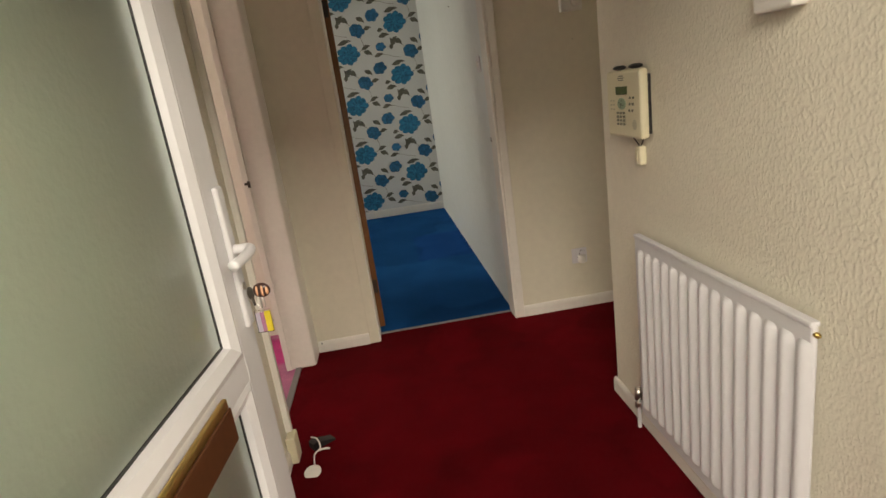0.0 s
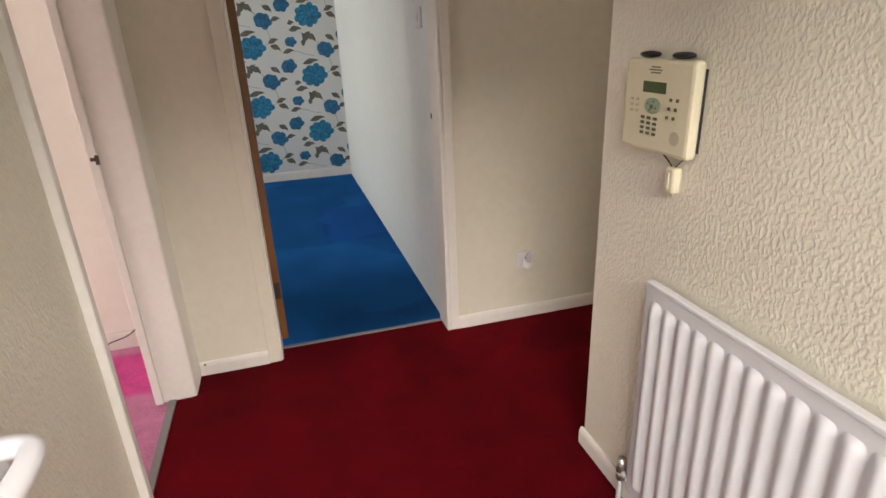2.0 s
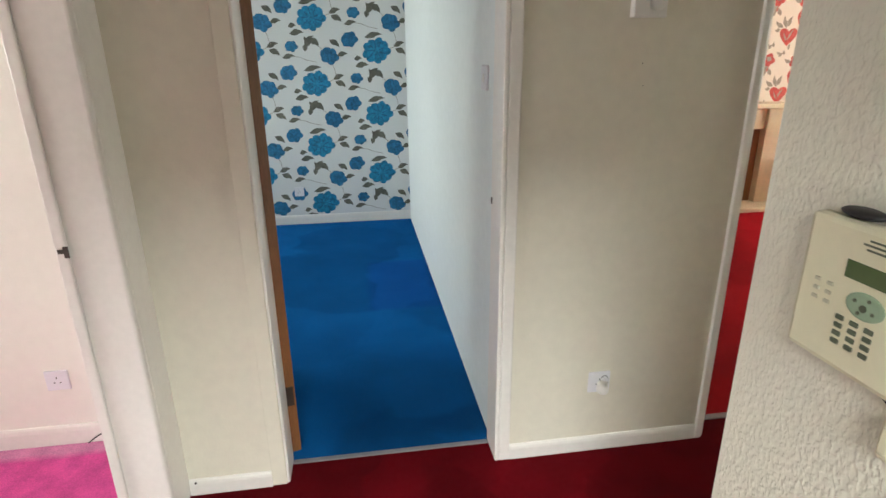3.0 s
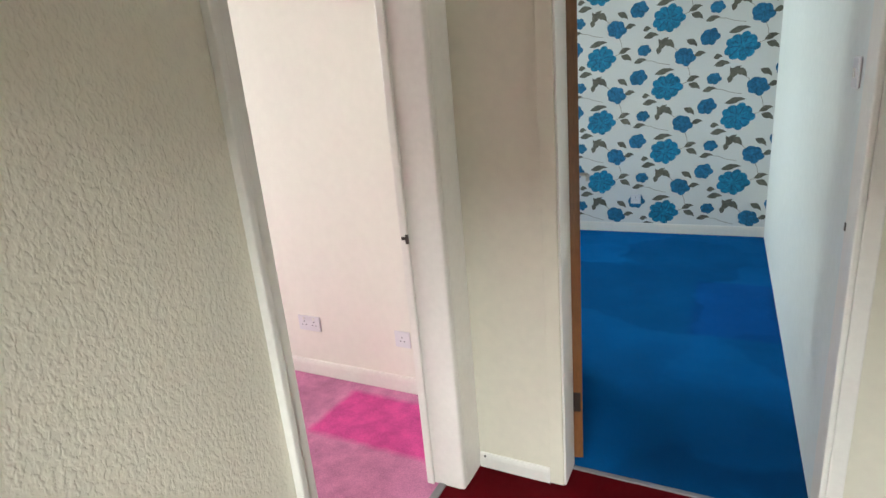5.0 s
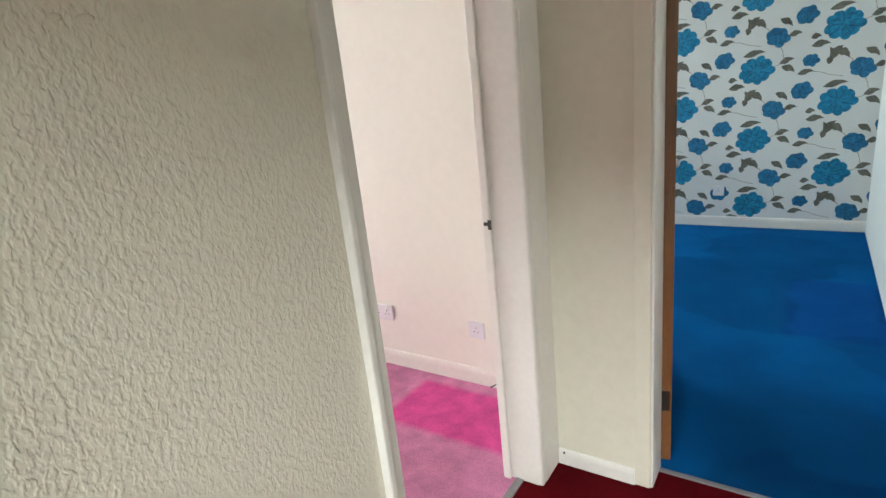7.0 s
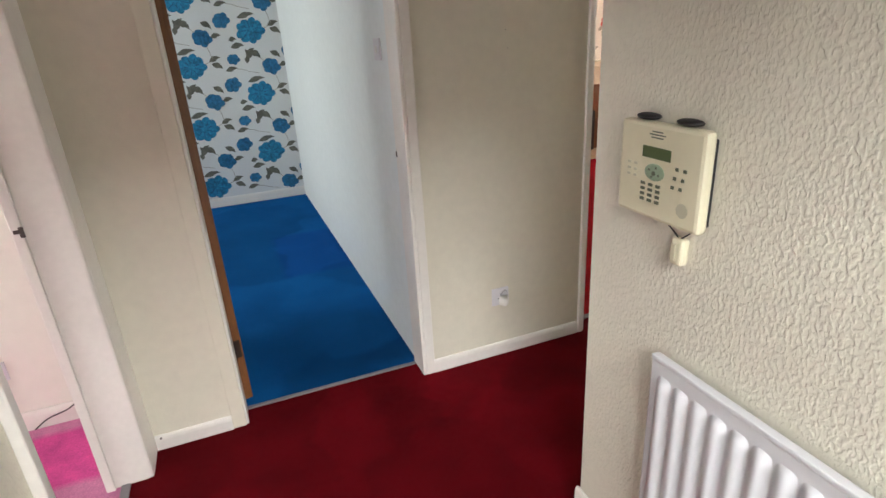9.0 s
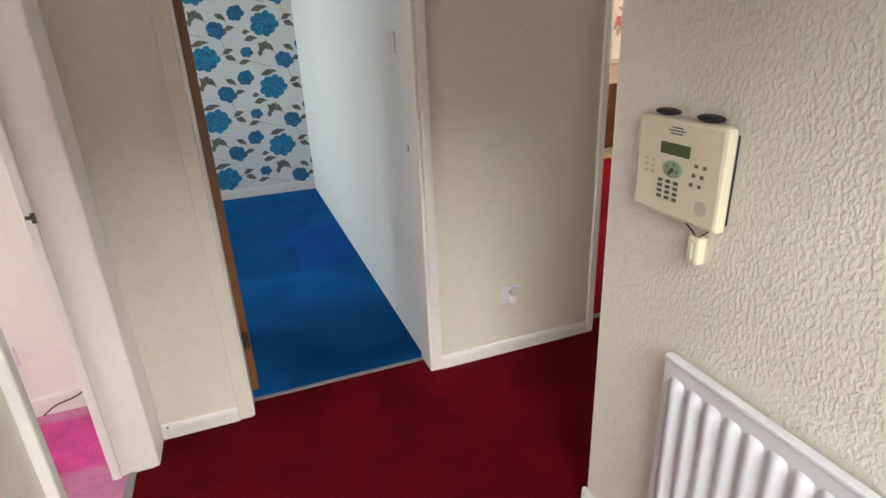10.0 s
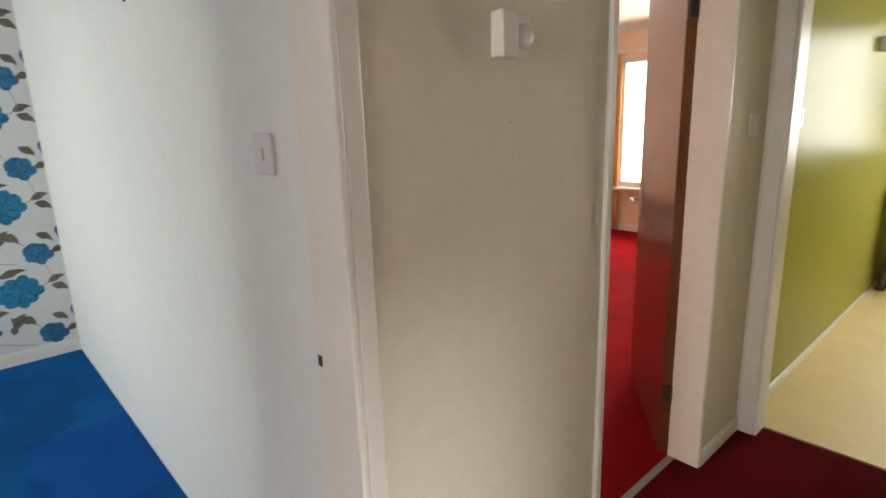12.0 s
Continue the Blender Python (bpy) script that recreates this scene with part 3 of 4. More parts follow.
lounge_door = thing("interior_door", pose(LOUNGE_R + 0.002, 3.038, 0, 0, 0, -52), "glossy red-brown mahogany door standing open into the lounge", "door")
part("leaf", blocks((-0.038, 0.0, 0.007, 0.75, 0.012, 1.99), bevel=0.002), M_MAHOGANY, lounge_door)
part("lipping", blocks((-0.038, 0.0, 0.0, 0.007, 0.012, 1.99), bevel=0.001), M_LIPPING, lounge_door, "brown wooden edge strip")
for z in (0.29, 1.82):
    hinge(lounge_door, -0.014, -0.0005, z, M_STEEL_DARK)
    knuckle = bmesh.new()
    for k in range(5):
        rod(knuckle, (0.004, -0.008, z - 0.044 + 0.018 * k), (0.004, -0.008, z - 0.028 + 0.018 * k), 0.0082, sides=12)
    for end in (-0.05, 0.052):
        ball(knuckle, (0.004, -0.008, z + end), 0.0072, 0.0072, 0.009, 10, 8)
    part("hinge_knuckle", knuckle, M_STEEL_DARK, lounge_door, "dark rising hinge knuckle")
lever(lounge_door, -0.038, 0.69, 1.0, -1, -1, M_METAL)

# front door: hinge at the origin, leaf along +y, outer face towards +x
LEAF, T = 0.897, 0.06
front = thing("front_door", pose(-0.497, 0.245, 0, 0, 0, -4.5), "white plastic front door with frosted glass, standing open with keys", "door")
G0, G1, B = 0.14, 0.774, 0.036
part("stile", blocks((-T, 0, 0, G0 - B, 0.01, 2.02), bevel=0.004), M_UPVC, front)
part("stile", blocks((-T, 0, G1 + B, LEAF, 0.01, 2.02), bevel=0.004), M_UPVC, front)
part("rail", blocks((-T, -0.0005, G0 - B, G1 + B, 0.01, 0.14 - B)), M_UPVC, front)
part("rail", blocks((-T, -0.0005, G0 - B, G1 + B, 0.752 + B, 0.876 - B)), M_UPVC, front)
part("rail", blocks((-T, -0.0005, G0 - B, G1 + B, 1.90 + B, 2.02)), M_UPVC, front)


def bead(z0, z1):
    """A sloping bead frame round one pane, in four mitred strips with a dark gasket line."""
    inner = [(G0, z0), (G1, z0), (G1, z1), (G0, z1)]
    outer = [(G0 - B, z0 - B), (G1 + B, z0 - B), (G1 + B, z1 + B), (G0 - B, z1 + B)]
    for k in range(4):
        bm = bmesh.new()
        ring = []
        for (a, b), (c, d) in ((inner[k], outer[k]), (inner[(k + 1) % 4], outer[(k + 1) % 4])):
            mid = ((a + 2 * c) / 3, (b + 2 * d) / 3)
            ring.append([bm.verts.new((x, p, q)) for x, p, q in ((-0.02, a, b), (-0.006, a + (c - a) * 0.1, b + (d - b) * 0.1), (0.003, *mid), (0.0, c, d), (-0.03, c, d), (-0.03, a, b))])
        n = len(ring[0])
        for i in range(n):
            bm.faces.new((ring[0][i], ring[0][(i + 1) % n], ring[1][(i + 1) % n], ring[1][i]))
        part("glazing_bead", bm, M_UPVC, front)
    for box in ((G0, G0 + 0.004, z0, z1), (G1 - 0.004, G1, z0, z1), (G0, G1, z0, z0 + 0.004), (G0, G1, z1 - 0.004, z1)):
        part("gasket", blocks((-0.0215, -0.0185, *box)), M_BLACK, front)
    part("glazing", blocks((-0.026, -0.022, G0 - 0.004, G1 + 0.004, z0 - 0.004, z1 + 0.004)), M_FROST, front, "frosted grey-green glass pane").visible_shadow = False


bead(0.14, 0.752)
bead(0.876, 1.90)
box = part("letter_plate", blocks((0.004, 0.014, 0.28, 0.668, 0.758, 0.832), bevel=0.004), M_BRASS, front, "aged brass letter plate")
part("letter_flap", blocks((0.014, 0.020, 0.298, 0.662, 0.756, 0.818), bevel=0.003), M_BROWN, box, "brown letter flap")
HY = 0.866
part("handle_plate", blocks((0.0, 0.011, HY - 0.017, HY + 0.017, 0.880, 1.160), bevel=0.0052), M_UPVC, front)
part("handle", tube([(0.005, HY, 1.036), (0.032, HY, 1.036), (0.045, HY - 0.011, 1.036), (0.047, HY - 0.050, 1.033), (0.040, HY - 0.102, 1.029)], 0.0098, 12), M_UPVC, front, "white lever handle", True)
bm = bmesh.new()
rod(bm, (0.008, HY, 0.962), (0.0135, HY, 0.962), 0.008)
part("lock_cylinder", bm, M_METAL, front)
keys = thing("key_bunch", pose(-0.497, 0.245, 0, 0, 0, -4.5) @ pose(0.013, HY, 0.955), "steel key with brown and orange fob, hanging from the lock", "keys")
part("key", rod(ball(bmesh.new(), (0.008, 0.0, -0.010), 0.007, 0.002, 0.014), (0.009, 0, -0.020), (0.012, -0.002, -0.036), 0.0035, 0.0022, 8), M_STEEL_DARK, keys, "dark steel key bow", True)
fob = part("fob", ball(bmesh.new(), (0.033, -0.008, -0.004), 0.0175, 0.008, 0.015), M_FOB, keys, "round dark brown fob", True)
for dx, dz, high in ((0.026, -0.003, 0.010), (0.036, -0.004, 0.011), (0.0445, -0.005, 0.008)):
    part("fob_stripe", ball(bmesh.new(), (dx, -0.0135 + 9 * (dx - 0.033) ** 2, dz), 0.0031, 0.0036, high, 10, 8), M_ORANGE, fob, "pale orange stripe", True)
part("ring", tube([(0.02, -0.006, -0.014), (0.033, -0.012, -0.018), (0.036, -0.014, -0.034), (0.026, -0.012, -0.042), (0.018, -0.006, -0.030), (0.02, -0.006, -0.014)], 0.0012, 6), M_METAL, keys)
card = part("card_tag", blocks((0.012, 0.021, -0.014, -0.011, -0.088, -0.048)), M_LILAC, keys, "lilac and yellow card tag")
part("card_band", blocks((0.0212, 0.029, -0.0142, -0.0112, -0.088, -0.048)), M_MAGENTA, card)
part("card_band", blocks((0.0292, 0.041, -0.0144, -0.0114, -0.088, -0.046)), M_YELLOW, card)
part("sleeve", blocks((0.0112, 0.0418, -0.0156, -0.0106, -0.0885, -0.043)), M_SLEEVE, card, "clear plastic sleeve")

# ---- radiator ----
RY0, RY1, RX, RZ0, RZ1 = 0.945, 1.712, 0.645, 0.085, 0.745
rad = thing("radiator", pose(RX, (RY0 + RY1) / 2, RZ0), "white enamelled panel radiator with upright flutes, on the wall", "radiator")
W, H = (RY1 - RY0) / 2, RZ1 - RZ0
part("panel", blocks((0.008, 0.022, -W, W, 0, H), bevel=0.005), M_RAD, rad)
part("top_seam", blocks((0.004, 0.026, -W + 0.002, W - 0.002, H - 0.008, H + 0.004), bevel=0.003), M_RAD, rad)
FL, pitch = 15, 0.0503
flute = None
for k in range(FL):
    if flute is None:
        bm = bmesh.new()
        rows = []
        for f, z in ((0.0, 0.036), (0.5, 0.040), (0.88, 0.048), (1.0, 0.062), (1.0, H - 0.068), (0.88, H - 0.052), (0.5, H - 0.044), (0.0, H - 0.040)):
            rows.append([bm.verts.new((0.0084 - 0.014 * f * math.sin(math.pi * i / 8) ** 1.35, (i / 8 - 0.5) * pitch * 0.96 * (0.62 + 0.38 * f), z)) for i in range(9)])
        for a, b in zip(rows, rows[1:]):
            for i in range(8):
                bm.faces.new((a[i], a[i + 1], b[i + 1], b[i]))
        flute = part("flute", bm, M_RAD, rad, smooth=True)
        piece = flute
    else:
        piece = new("flute", flute.data)
        piece.parent = rad
    piece.location = (0, W - 0.045 - pitch * k, 0)
for y in (-W + 0.1, W - 0.1):
    part("bracket", blocks((0.022, 0.045, y - 0.02, y + 0.02, 0.1, H - 0.1)), M_RAD, rad)
bm = rod(bmesh.new(), (0.015, -W + 0.004, H - 0.022), (0.015, -W - 0.007, H - 0.022), 0.006, 0.0055)
rod(bm, (0.015, -W - 0.007, H - 0.022), (0.015, -W - 0.011, H - 0.022), 0.003, 0.0025, 8)
part("air_vent", bm, M_BRASS, rad, "small brass air vent", True)
bm = bmesh.new()
rod(bm, (0.015, W + 0.035, -0.085), (0.015, W + 0.035, 0.03), 0.0075)
rod(bm, (0.015, W, 0.03), (0.015, W + 0.04, 0.03), 0.009)
part("pipe", bm, M_RAD, rad, "white painted pipe")
bm = rod(bmesh.new(), (0.015, W + 0.035, 0.0), (0.015, W + 0.035, 0.03), 0.013)
rod(bm, (0.015, W + 0.035, 0.03), (0.015, W + 0.035, 0.075), 0.015, 0.012)
part("valve", bm, M_METAL, rad, "metal lockshield valve with white cap", True)

# ---- alarm panel ----
alarm = thing("alarm_panel", pose(XR, 1.745, 1.05), "ivory plastic alarm keypad with green display on the wall", "alarm panel")


def plate(y0, y1, z0, z1, x0, x1, bevel=0.002, shift=0.0):
    return blocks((x0, x1, y0 - 1.745 - shift, y1 - 1.745 - shift, z0 - 1.05, z1 - 1.05), bevel=bevel)


part("backplate", plate(1.634, 1.860, 1.070, 1.244, -0.010, 0.0), M_BLACK, alarm, "dark backing plate")
body = part("body", plate(1.627, 1.866, 1.058, 1.262, -0.038, -0.010, 0.009), M_IVORY, alarm)
part("display", plate(1.728, 1.808, 1.190, 1.214, -0.0395, -0.037, 0.0008, 0.016), M_LCD, alarm, "dark green display")
part("dial", lathe([(0.024, 0), (0.024, 0.002), (0.02, 0.003)]), M_DIAL, alarm, "oval grey-green dial pad").matrix_basis = pose(-0.038, 0.008, 0.112, 0, -90, 0) @ Matrix.Diagonal((0.74, 1.15, 1, 1))
part("dial_button", lathe([(0.005, 0), (0.005, 0.0012)], 12), M_KEYS, alarm).matrix_basis = pose(-0.041, 0.008, 0.110, 0, -90, 0)
for k in range(4):
    a = k * math.pi / 2 + 0.4
    part("dial_mark", lathe([(0.0026, 0), (0.0026, 0.0008)], 8), M_KEYS, alarm).matrix_basis = pose(-0.041, 0.008 + 0.015 * math.cos(a), 0.112 + 0.011 * math.sin(a), 0, -90, 0)


def key_at(y, z, w, h, mat):
    part("button", plate(y - w / 2, y + w / 2, z - h / 2, z + h / 2, -0.0405, -0.0375, 0.0008, 0.016), mat, alarm)


for r in range(4):
    for c in range(3):
        key_at(1.800 - c * 0.022, 1.134 - r * 0.0115, 0.012, 0.0065, M_KEYS)
for r in range(3):
    for c in range(2):
        key_at(1.708 - c * 0.021 + r * 0.004, 1.180 - r * 0.019, 0.0075, 0.007, M_KEYS)
        key_at(1.846 - c * 0.020, 1.172 - r * 0.013, 0.009, 0.005, M_IVORY_DARK)
for k, w in enumerate((0.03, 0.045, 0.034)):
    part("printed_line", plate(1.765 - w / 2, 1.765 + w / 2, 1.244 - k * 0.006, 1.2465 - k * 0.006, -0.0388, -0.0378, 0, 0.012), M_KEYS, alarm)
part("speaker_grille", lathe([(0.015, 0), (0.015, 0.001), (0.0, 0.0015)]), M_IVORY_DARK, alarm).matrix_basis = pose(-0.0378, -0.075, 0.05, 0, -90, 0)
# two black ovals of unknown purpose along the panel's top edge
for y in (1.804, 1.691):
    part("top_oval", ball(bmesh.new(), (-0.018, y - 1.745, 1.270 - 1.05), 0.018, 0.032, 0.0075), M_BLACK, alarm, "black oval on the top edge", True)

sensor = thing("door_contact", pose(XR, 1.69, 0.972), "small ivory contact box wired under the alarm keypad", "sensor")
part("case", blocks((-0.024, 0.0, -0.017, 0.017, 0.0, 0.060), bevel=0.007), M_IVORY, sensor)
part("button", blocks((-0.0265, -0.023, -0.002, 0.011, 0.012, 0.048), bevel=0.0015), M_IVORY, sensor)
part("wire", tube([(-0.014, 0.002, 0.056), (-0.014, 0.016, 0.068), (-0.02, 0.050, 0.094)], 0.0016, 6), M_BLACK, sensor)
part("wire", tube([(-0.014, 0.002, 0.056), (-0.014, -0.012, 0.066), (-0.02, -0.040, 0.090)], 0.0016, 6), M_BLACK, sensor)

# ---- sockets and switches ----


def faceplate(name, m, label, category, w=0.086, h=0.086, holes=0, rockers=0, group=""):
    """A plate on a wall, built facing -y with its back at y = 0."""
    ob = thing(name, m, label, category, group)
    part("faceplate", blocks((-w / 2, w / 2, -0.009, 0, -h / 2, h / 2), bevel=0.004), M_SOCKET, ob)
    for k in range(holes):
        cx = (k - (holes - 1) / 2) * 0.066
        for dx, dz, sx, sz in ((0, 0.012, 0.002, 0.004), (-0.011, -0.008, 0.0032, 0.002), (0.011, -0.008, 0.0032, 0.002)):
            part("pin_slot", blocks((cx + dx - sx, cx + dx + sx, -0.0096, -0.0085, dz - sz, dz + sz)), M_BLACK, ob)
        if holes > 1:
            part("rocker", blocks((cx - 0.006, cx + 0.006, -0.013, -0.0085, 0.022, 0.036), bevel=0.001), M_PLASTIC, ob)
    for k in range(rockers):
        cx = (k - (rockers - 1) / 2) * 0.02
        part("rocker", blocks((cx - 0.007, cx + 0.007, -0.0135, -0.0085, -0.013, 0.013), bevel=0.0015), M_PLASTIC, ob)
    return ob


hall_socket = faceplate("wall_socket", pose(0.878, YF, 0.305), "white single wall socket", "socket", holes=1)
night = thing("plug_in_light", pose(0.885, YF - 0.009, 0.30), "white plug-in night light in the hall socket", "night light")
part("plug_body", ball(blocks((-0.021, 0.021, -0.026, 0, -0.032, 0.012), bevel=0.009), (0, -0.024, -0.012), 0.02, 0.017, 0.023), M_PLASTIC, night, smooth=True)
part("lens", ball(bmesh.new(), (0.001, -0.024, 0.018), 0.016, 0.013, 0.03), M_SLEEVE, night, "clear plastic lens", True)
faceplate("wall_socket", pose(-1.761, 3.29, 0.305), "white double wall socket above pink carpet", "socket", w=0.146, holes=2)
faceplate("wall_socket", pose(-1.184, 3.29, 0.292), "white single wall socket above pink carpet", "socket", holes=1)
faceplate("wall_socket", pose(-0.540, 6.385, 0.31), "white single socket on flowered wallpaper", "socket", holes=1)
faceplate("light_switch", pose(BLUE_R + 0.002, 3.20, 1.40, 0, 0, -90), "white light switch by the blue room doorway", "light switch", rockers=1)
faceplate("light_switch", pose(2.37, YF, 1.392), "white light switch beside the kitchen doorway", "light switch", rockers=2)
faceplate("light_switch", pose(2.99, 2.925, 1.40), "white light switch on green wall", "light switch", rockers=1)

stat = thing("thermostat", pose(0.925, YF, 1.622), "white plastic wall unit with a round dial", "thermostat")
part("backplate", blocks((-0.058, 0.058, -0.012, 0, -0.045, 0.045), bevel=0.003), M_PLASTIC, stat)
part("cover", blocks((-0.06, -0.012, -0.036, -0.012, -0.045, 0.046), bevel=0.004), M_PLASTIC, stat)
part("dial", lathe([(0.026, 0), (0.026, 0.012), (0.02, 0.02), (0.008, 0.022)]), M_PLASTIC, stat, smooth=True).matrix_basis = pose(0.022, -0.012, 0.0, 90, 0, 0)
part("indicator", ball(bmesh.new(), (0.046, -0.014, 0.008), 0.004, 0.003, 0.004, 8, 6), M_GLASS, stat)

strike = thing("strike_plate", pose(-0.757, PINK_F - 0.018, 0.985), "dark metal strike plate on the white door lining", "strike plate")
part("plate", blocks((-0.006, 0.006, -0.001, 0.002, -0.016, 0.016)), M_STEEL_DARK, strike)
part("lip", blocks((-0.020, -0.005, -0.003, -0.001, -0.003, 0.009), bevel=0.001), M_STEEL_DARK, strike)
strike = thing("strike_plate", pose(BLUE_R - 0.0128, 3.020, 1.0), "small dark latch plate on the white door lining", "strike plate")
part("plate", blocks((-0.0025, 0.0, -0.006, 0.006, -0.011, 0.011)), M_STEEL_DARK, strike)

# ---- things on the hall floor by the door leaf ----
wedge = thing("door_wedge", pose(-0.535, 2.02, 0.0, 0, 0, 35), "small black rubber door wedge on red carpet", "door wedge")
bm = bmesh.new()
ends = [[bm.verts.new((x, y, z)) for x, z in ((-0.045, 0.002), (0.05, 0.002), (0.05, 0.008), (-0.03, 0.034), (-0.045, 0.03))] for y in (-0.02, 0.02)]
for k in range(5):
    bm.faces.new((ends[0][k], ends[0][(k + 1) % 5], ends[1][(k + 1) % 5], ends[1][k]))
bm.faces.new(ends[0])
bm.faces.new(ends[1][::-1])
part("wedge_body", bm, M_BLACK, wedge)
tag = thing("paper_tag", pose(-0.553, 1.845, 0.004, 14, -8, 20), "white paper tag with string lying on red carpet", "tag")
part("disc", lathe([(0.031, 0), (0.032, 0.002), (0.031, 0.003)], 20), M_PLASTIC, tag)
part("string", tube([(0.015, 0.02, 0.003), (0.03, 0.06, 0.012), (0.06, 0.085, 0.006), (0.062, 0.12, 0.02), (0.045, 0.15, 0.012)], 0.003, 6), M_PLASTIC, tag)
part("string", tube([(0.05, 0.075, 0.008), (0.075, 0.07, 0.005), (0.09, 0.062, 0.003)], 0.004, 6), M_PLASTIC, tag)
box = thing("junction_box", pose(XL + 0.004, 1.955, 0.0), "small beige plastic box at the foot of the wall", "junction box")
part("case", blocks((0.0, 0.035, -0.035, 0.035, 0.0, 0.11), bevel=0.006), M_IVORY, box)

cable = thing("aerial_cable", pose(0, 0, 0), "thin black cable along pink room skirting", "cable")
part("cord", tube([(-0.93, 3.28, 0.10), (-0.98, 3.25, 0.075), (-1.06, 3.255, 0.05), (-1.12, 3.262, 0.008)], 0.003), M_BLACK, cable)

# ---- printed wallpaper: blue flowers ----


def fan(bm, pts, plane_y, index):
    vs = [bm.verts.new((x, plane_y, z)) for x, z in pts]
    f = bm.faces.new(vs)
    f.material_index = index


def flower(x, z, r, lobes, turn):
    """Outline of a ruffled bloom: rounded petals of uneven length with small clefts between them."""
    out = []
    n = lobes * 8
    for k in range(n):
        a = k * math.tau / n
        petal = abs(math.cos(lobes * a / 2 + turn))
        long = 1 + 0.07 * math.sin(2 * a + turn * 3) + 0.05 * math.cos(5 * a + turn)
        rr = r * long * (0.76 + 0.24 * petal ** 0.45)
        out.append((x + rr * math.cos(a), z + rr * math.sin(a) * 0.95))
    return out


def petal_lines(x, z, r, lobes, turn):
    """Thin darker creases running from the heart of a bloom to its clefts."""
    lines = []
    for k in range(lobes):
        a = (math.pi * (2 * k + 1) - 2 * turn) / lobes
        near, far = 0.22 + 0.08 * (k % 2), 0.62 + 0.12 * (k % 3)
        pts = [(x + r * f * math.cos(a + 0.2 * (f - near)), z + r * f * math.sin(a + 0.2 * (f - near)) * 0.95) for f in (near, (near + far) / 2, far)]
        lines.append(stroke(pts, r * 0.022))
    return lines


def leaf(x, z, long, wide, deg):
    """A pointed leaf, bent a little to one side, with a notched edge."""
    c, s = math.cos(radians(deg)), math.sin(radians(deg))
    rim = [(-0.58, -0.02), (-0.36, 0.26), (-0.12, 0.46), (0.06, 0.44), (0.12, 0.36), (0.32, 0.24), (0.56, -0.16), (0.30, -0.16), (0.10, -0.22), (0.02, -0.34), (-0.20, -0.34), (-0.42, -0.22)]
    wide = wide * 1.75
    return [(x + c * u * long * 1.06 - s * v * wide, z + s * u * long * 1.06 + c * v * wide) for u, v in rim]


def stroke(pts, w):
    top, low = [], []
    for i, (x, z) in enumerate(pts):
        x2, z2 = pts[min(i + 1, len(pts) - 1)]
        x1, z1 = pts[max(i - 1, 0)]
        d = math.hypot(x2 - x1, z2 - z1) or 1
        top.append((x - (z2 - z1) / d * w, z + (x2 - x1) / d * w))
        low.append((x + (z2 - z1) / d * w, z - (x2 - x1) / d * w))
    return top + low[::-1]


COL, DROP = 0.5405, 0.5385
face_y = 6.3842
bm = bmesh.new()
for i in range(-4, 3):
    for j in range(-1, 6):
        ox = -0.307 + i * COL
        oz = 0.195 + j * DROP + (DROP / 2 if i % 2 else 0)
        shapes = [(flower(0, 0, 0.118, 9, 0.3), 0), (flower(0.131, -0.308, 0.079, 6, 0.9), 1), (flower(-0.229, 0.094, 0.071, 6, 0.2), 1),
                  (flower(-0.185, -0.229, 0.052, 6, 0.5), 1),
                  (leaf(0.20, 0.055, 0.085, 0.032, 20), 2), (leaf(0.215, -0.005, 0.085, 0.036, -25), 2), (leaf(-0.02, 0.128, 0.13, 0.034, 12), 2),
                  (leaf(-0.13, -0.118, 0.10, 0.036, 8), 2), (leaf(-0.163, -0.062, 0.055, 0.03, 10), 2),
                  (leaf(-0.035, -0.185, 0.10, 0.042, 55), 2), (leaf(0.012, -0.195, 0.09, 0.04, -35), 2), (leaf(-0.065, -0.235, 0.06, 0.03, 70), 2),
                  (leaf(-0.055, -0.172, 0.05, 0.026, 140), 2),
                  (leaf(0.185, -0.205, 0.085, 0.034, -32), 2), (leaf(0.245, -0.295, 0.075, 0.03, 12), 2), (leaf(-0.213, -0.310, 0.09, 0.03, 12), 2),
                  (stroke([(-0.17, -0.312), (-0.12, -0.318), (-0.07, -0.34), (-0.02, -0.352), (0.02, -0.36)], 0.0022), 3),
                  (stroke([(0.15, -0.37), (0.17, -0.42), (0.175, -0.455), (0.19, -0.48)], 0.0022), 3),
                  (stroke([(0.10, 0.01), (0.14, 0.025), (0.17, 0.035)], 0.0022), 3),
                  (stroke([(0.03, -0.22), (0.06, -0.24), (0.08, -0.265)], 0.0022), 3)]
        for bloom in ((0, 0, 0.118, 9, 0.3), (0.131, -0.308, 0.079, 6, 0.9), (-0.229, 0.094, 0.071, 6, 0.2)):
            shapes += [(pts, 4) for pts in petal_lines(*bloom)]
        for n, (pts, index) in enumerate(shapes):
            pts = [(ox + x, oz + z) for x, z in pts]
            if min(p[1] for p in pts) < 0.088 or max(p[1] for p in pts) > TOP - 0.01 or max(p[0] for p in pts) > BLUE_R + 0.001 or min(p[0] for p in pts) < -2.39:
                pts = [(min(max(x, -2.39), BLUE_R + 0.001), min(max(z, 0.088), TOP - 0.01)) for x, z in pts]
                if max(p[0] for p in pts) - min(p[0] for p in pts) < 0.008 or max(p[1] for p in pts) - min(p[1] for p in pts) < 0.008:
                    continue
            fan(bm, pts, face_y - (0.0001 * (3 - index) if index < 4 else 0.0006) - 0.00001 * n, index)
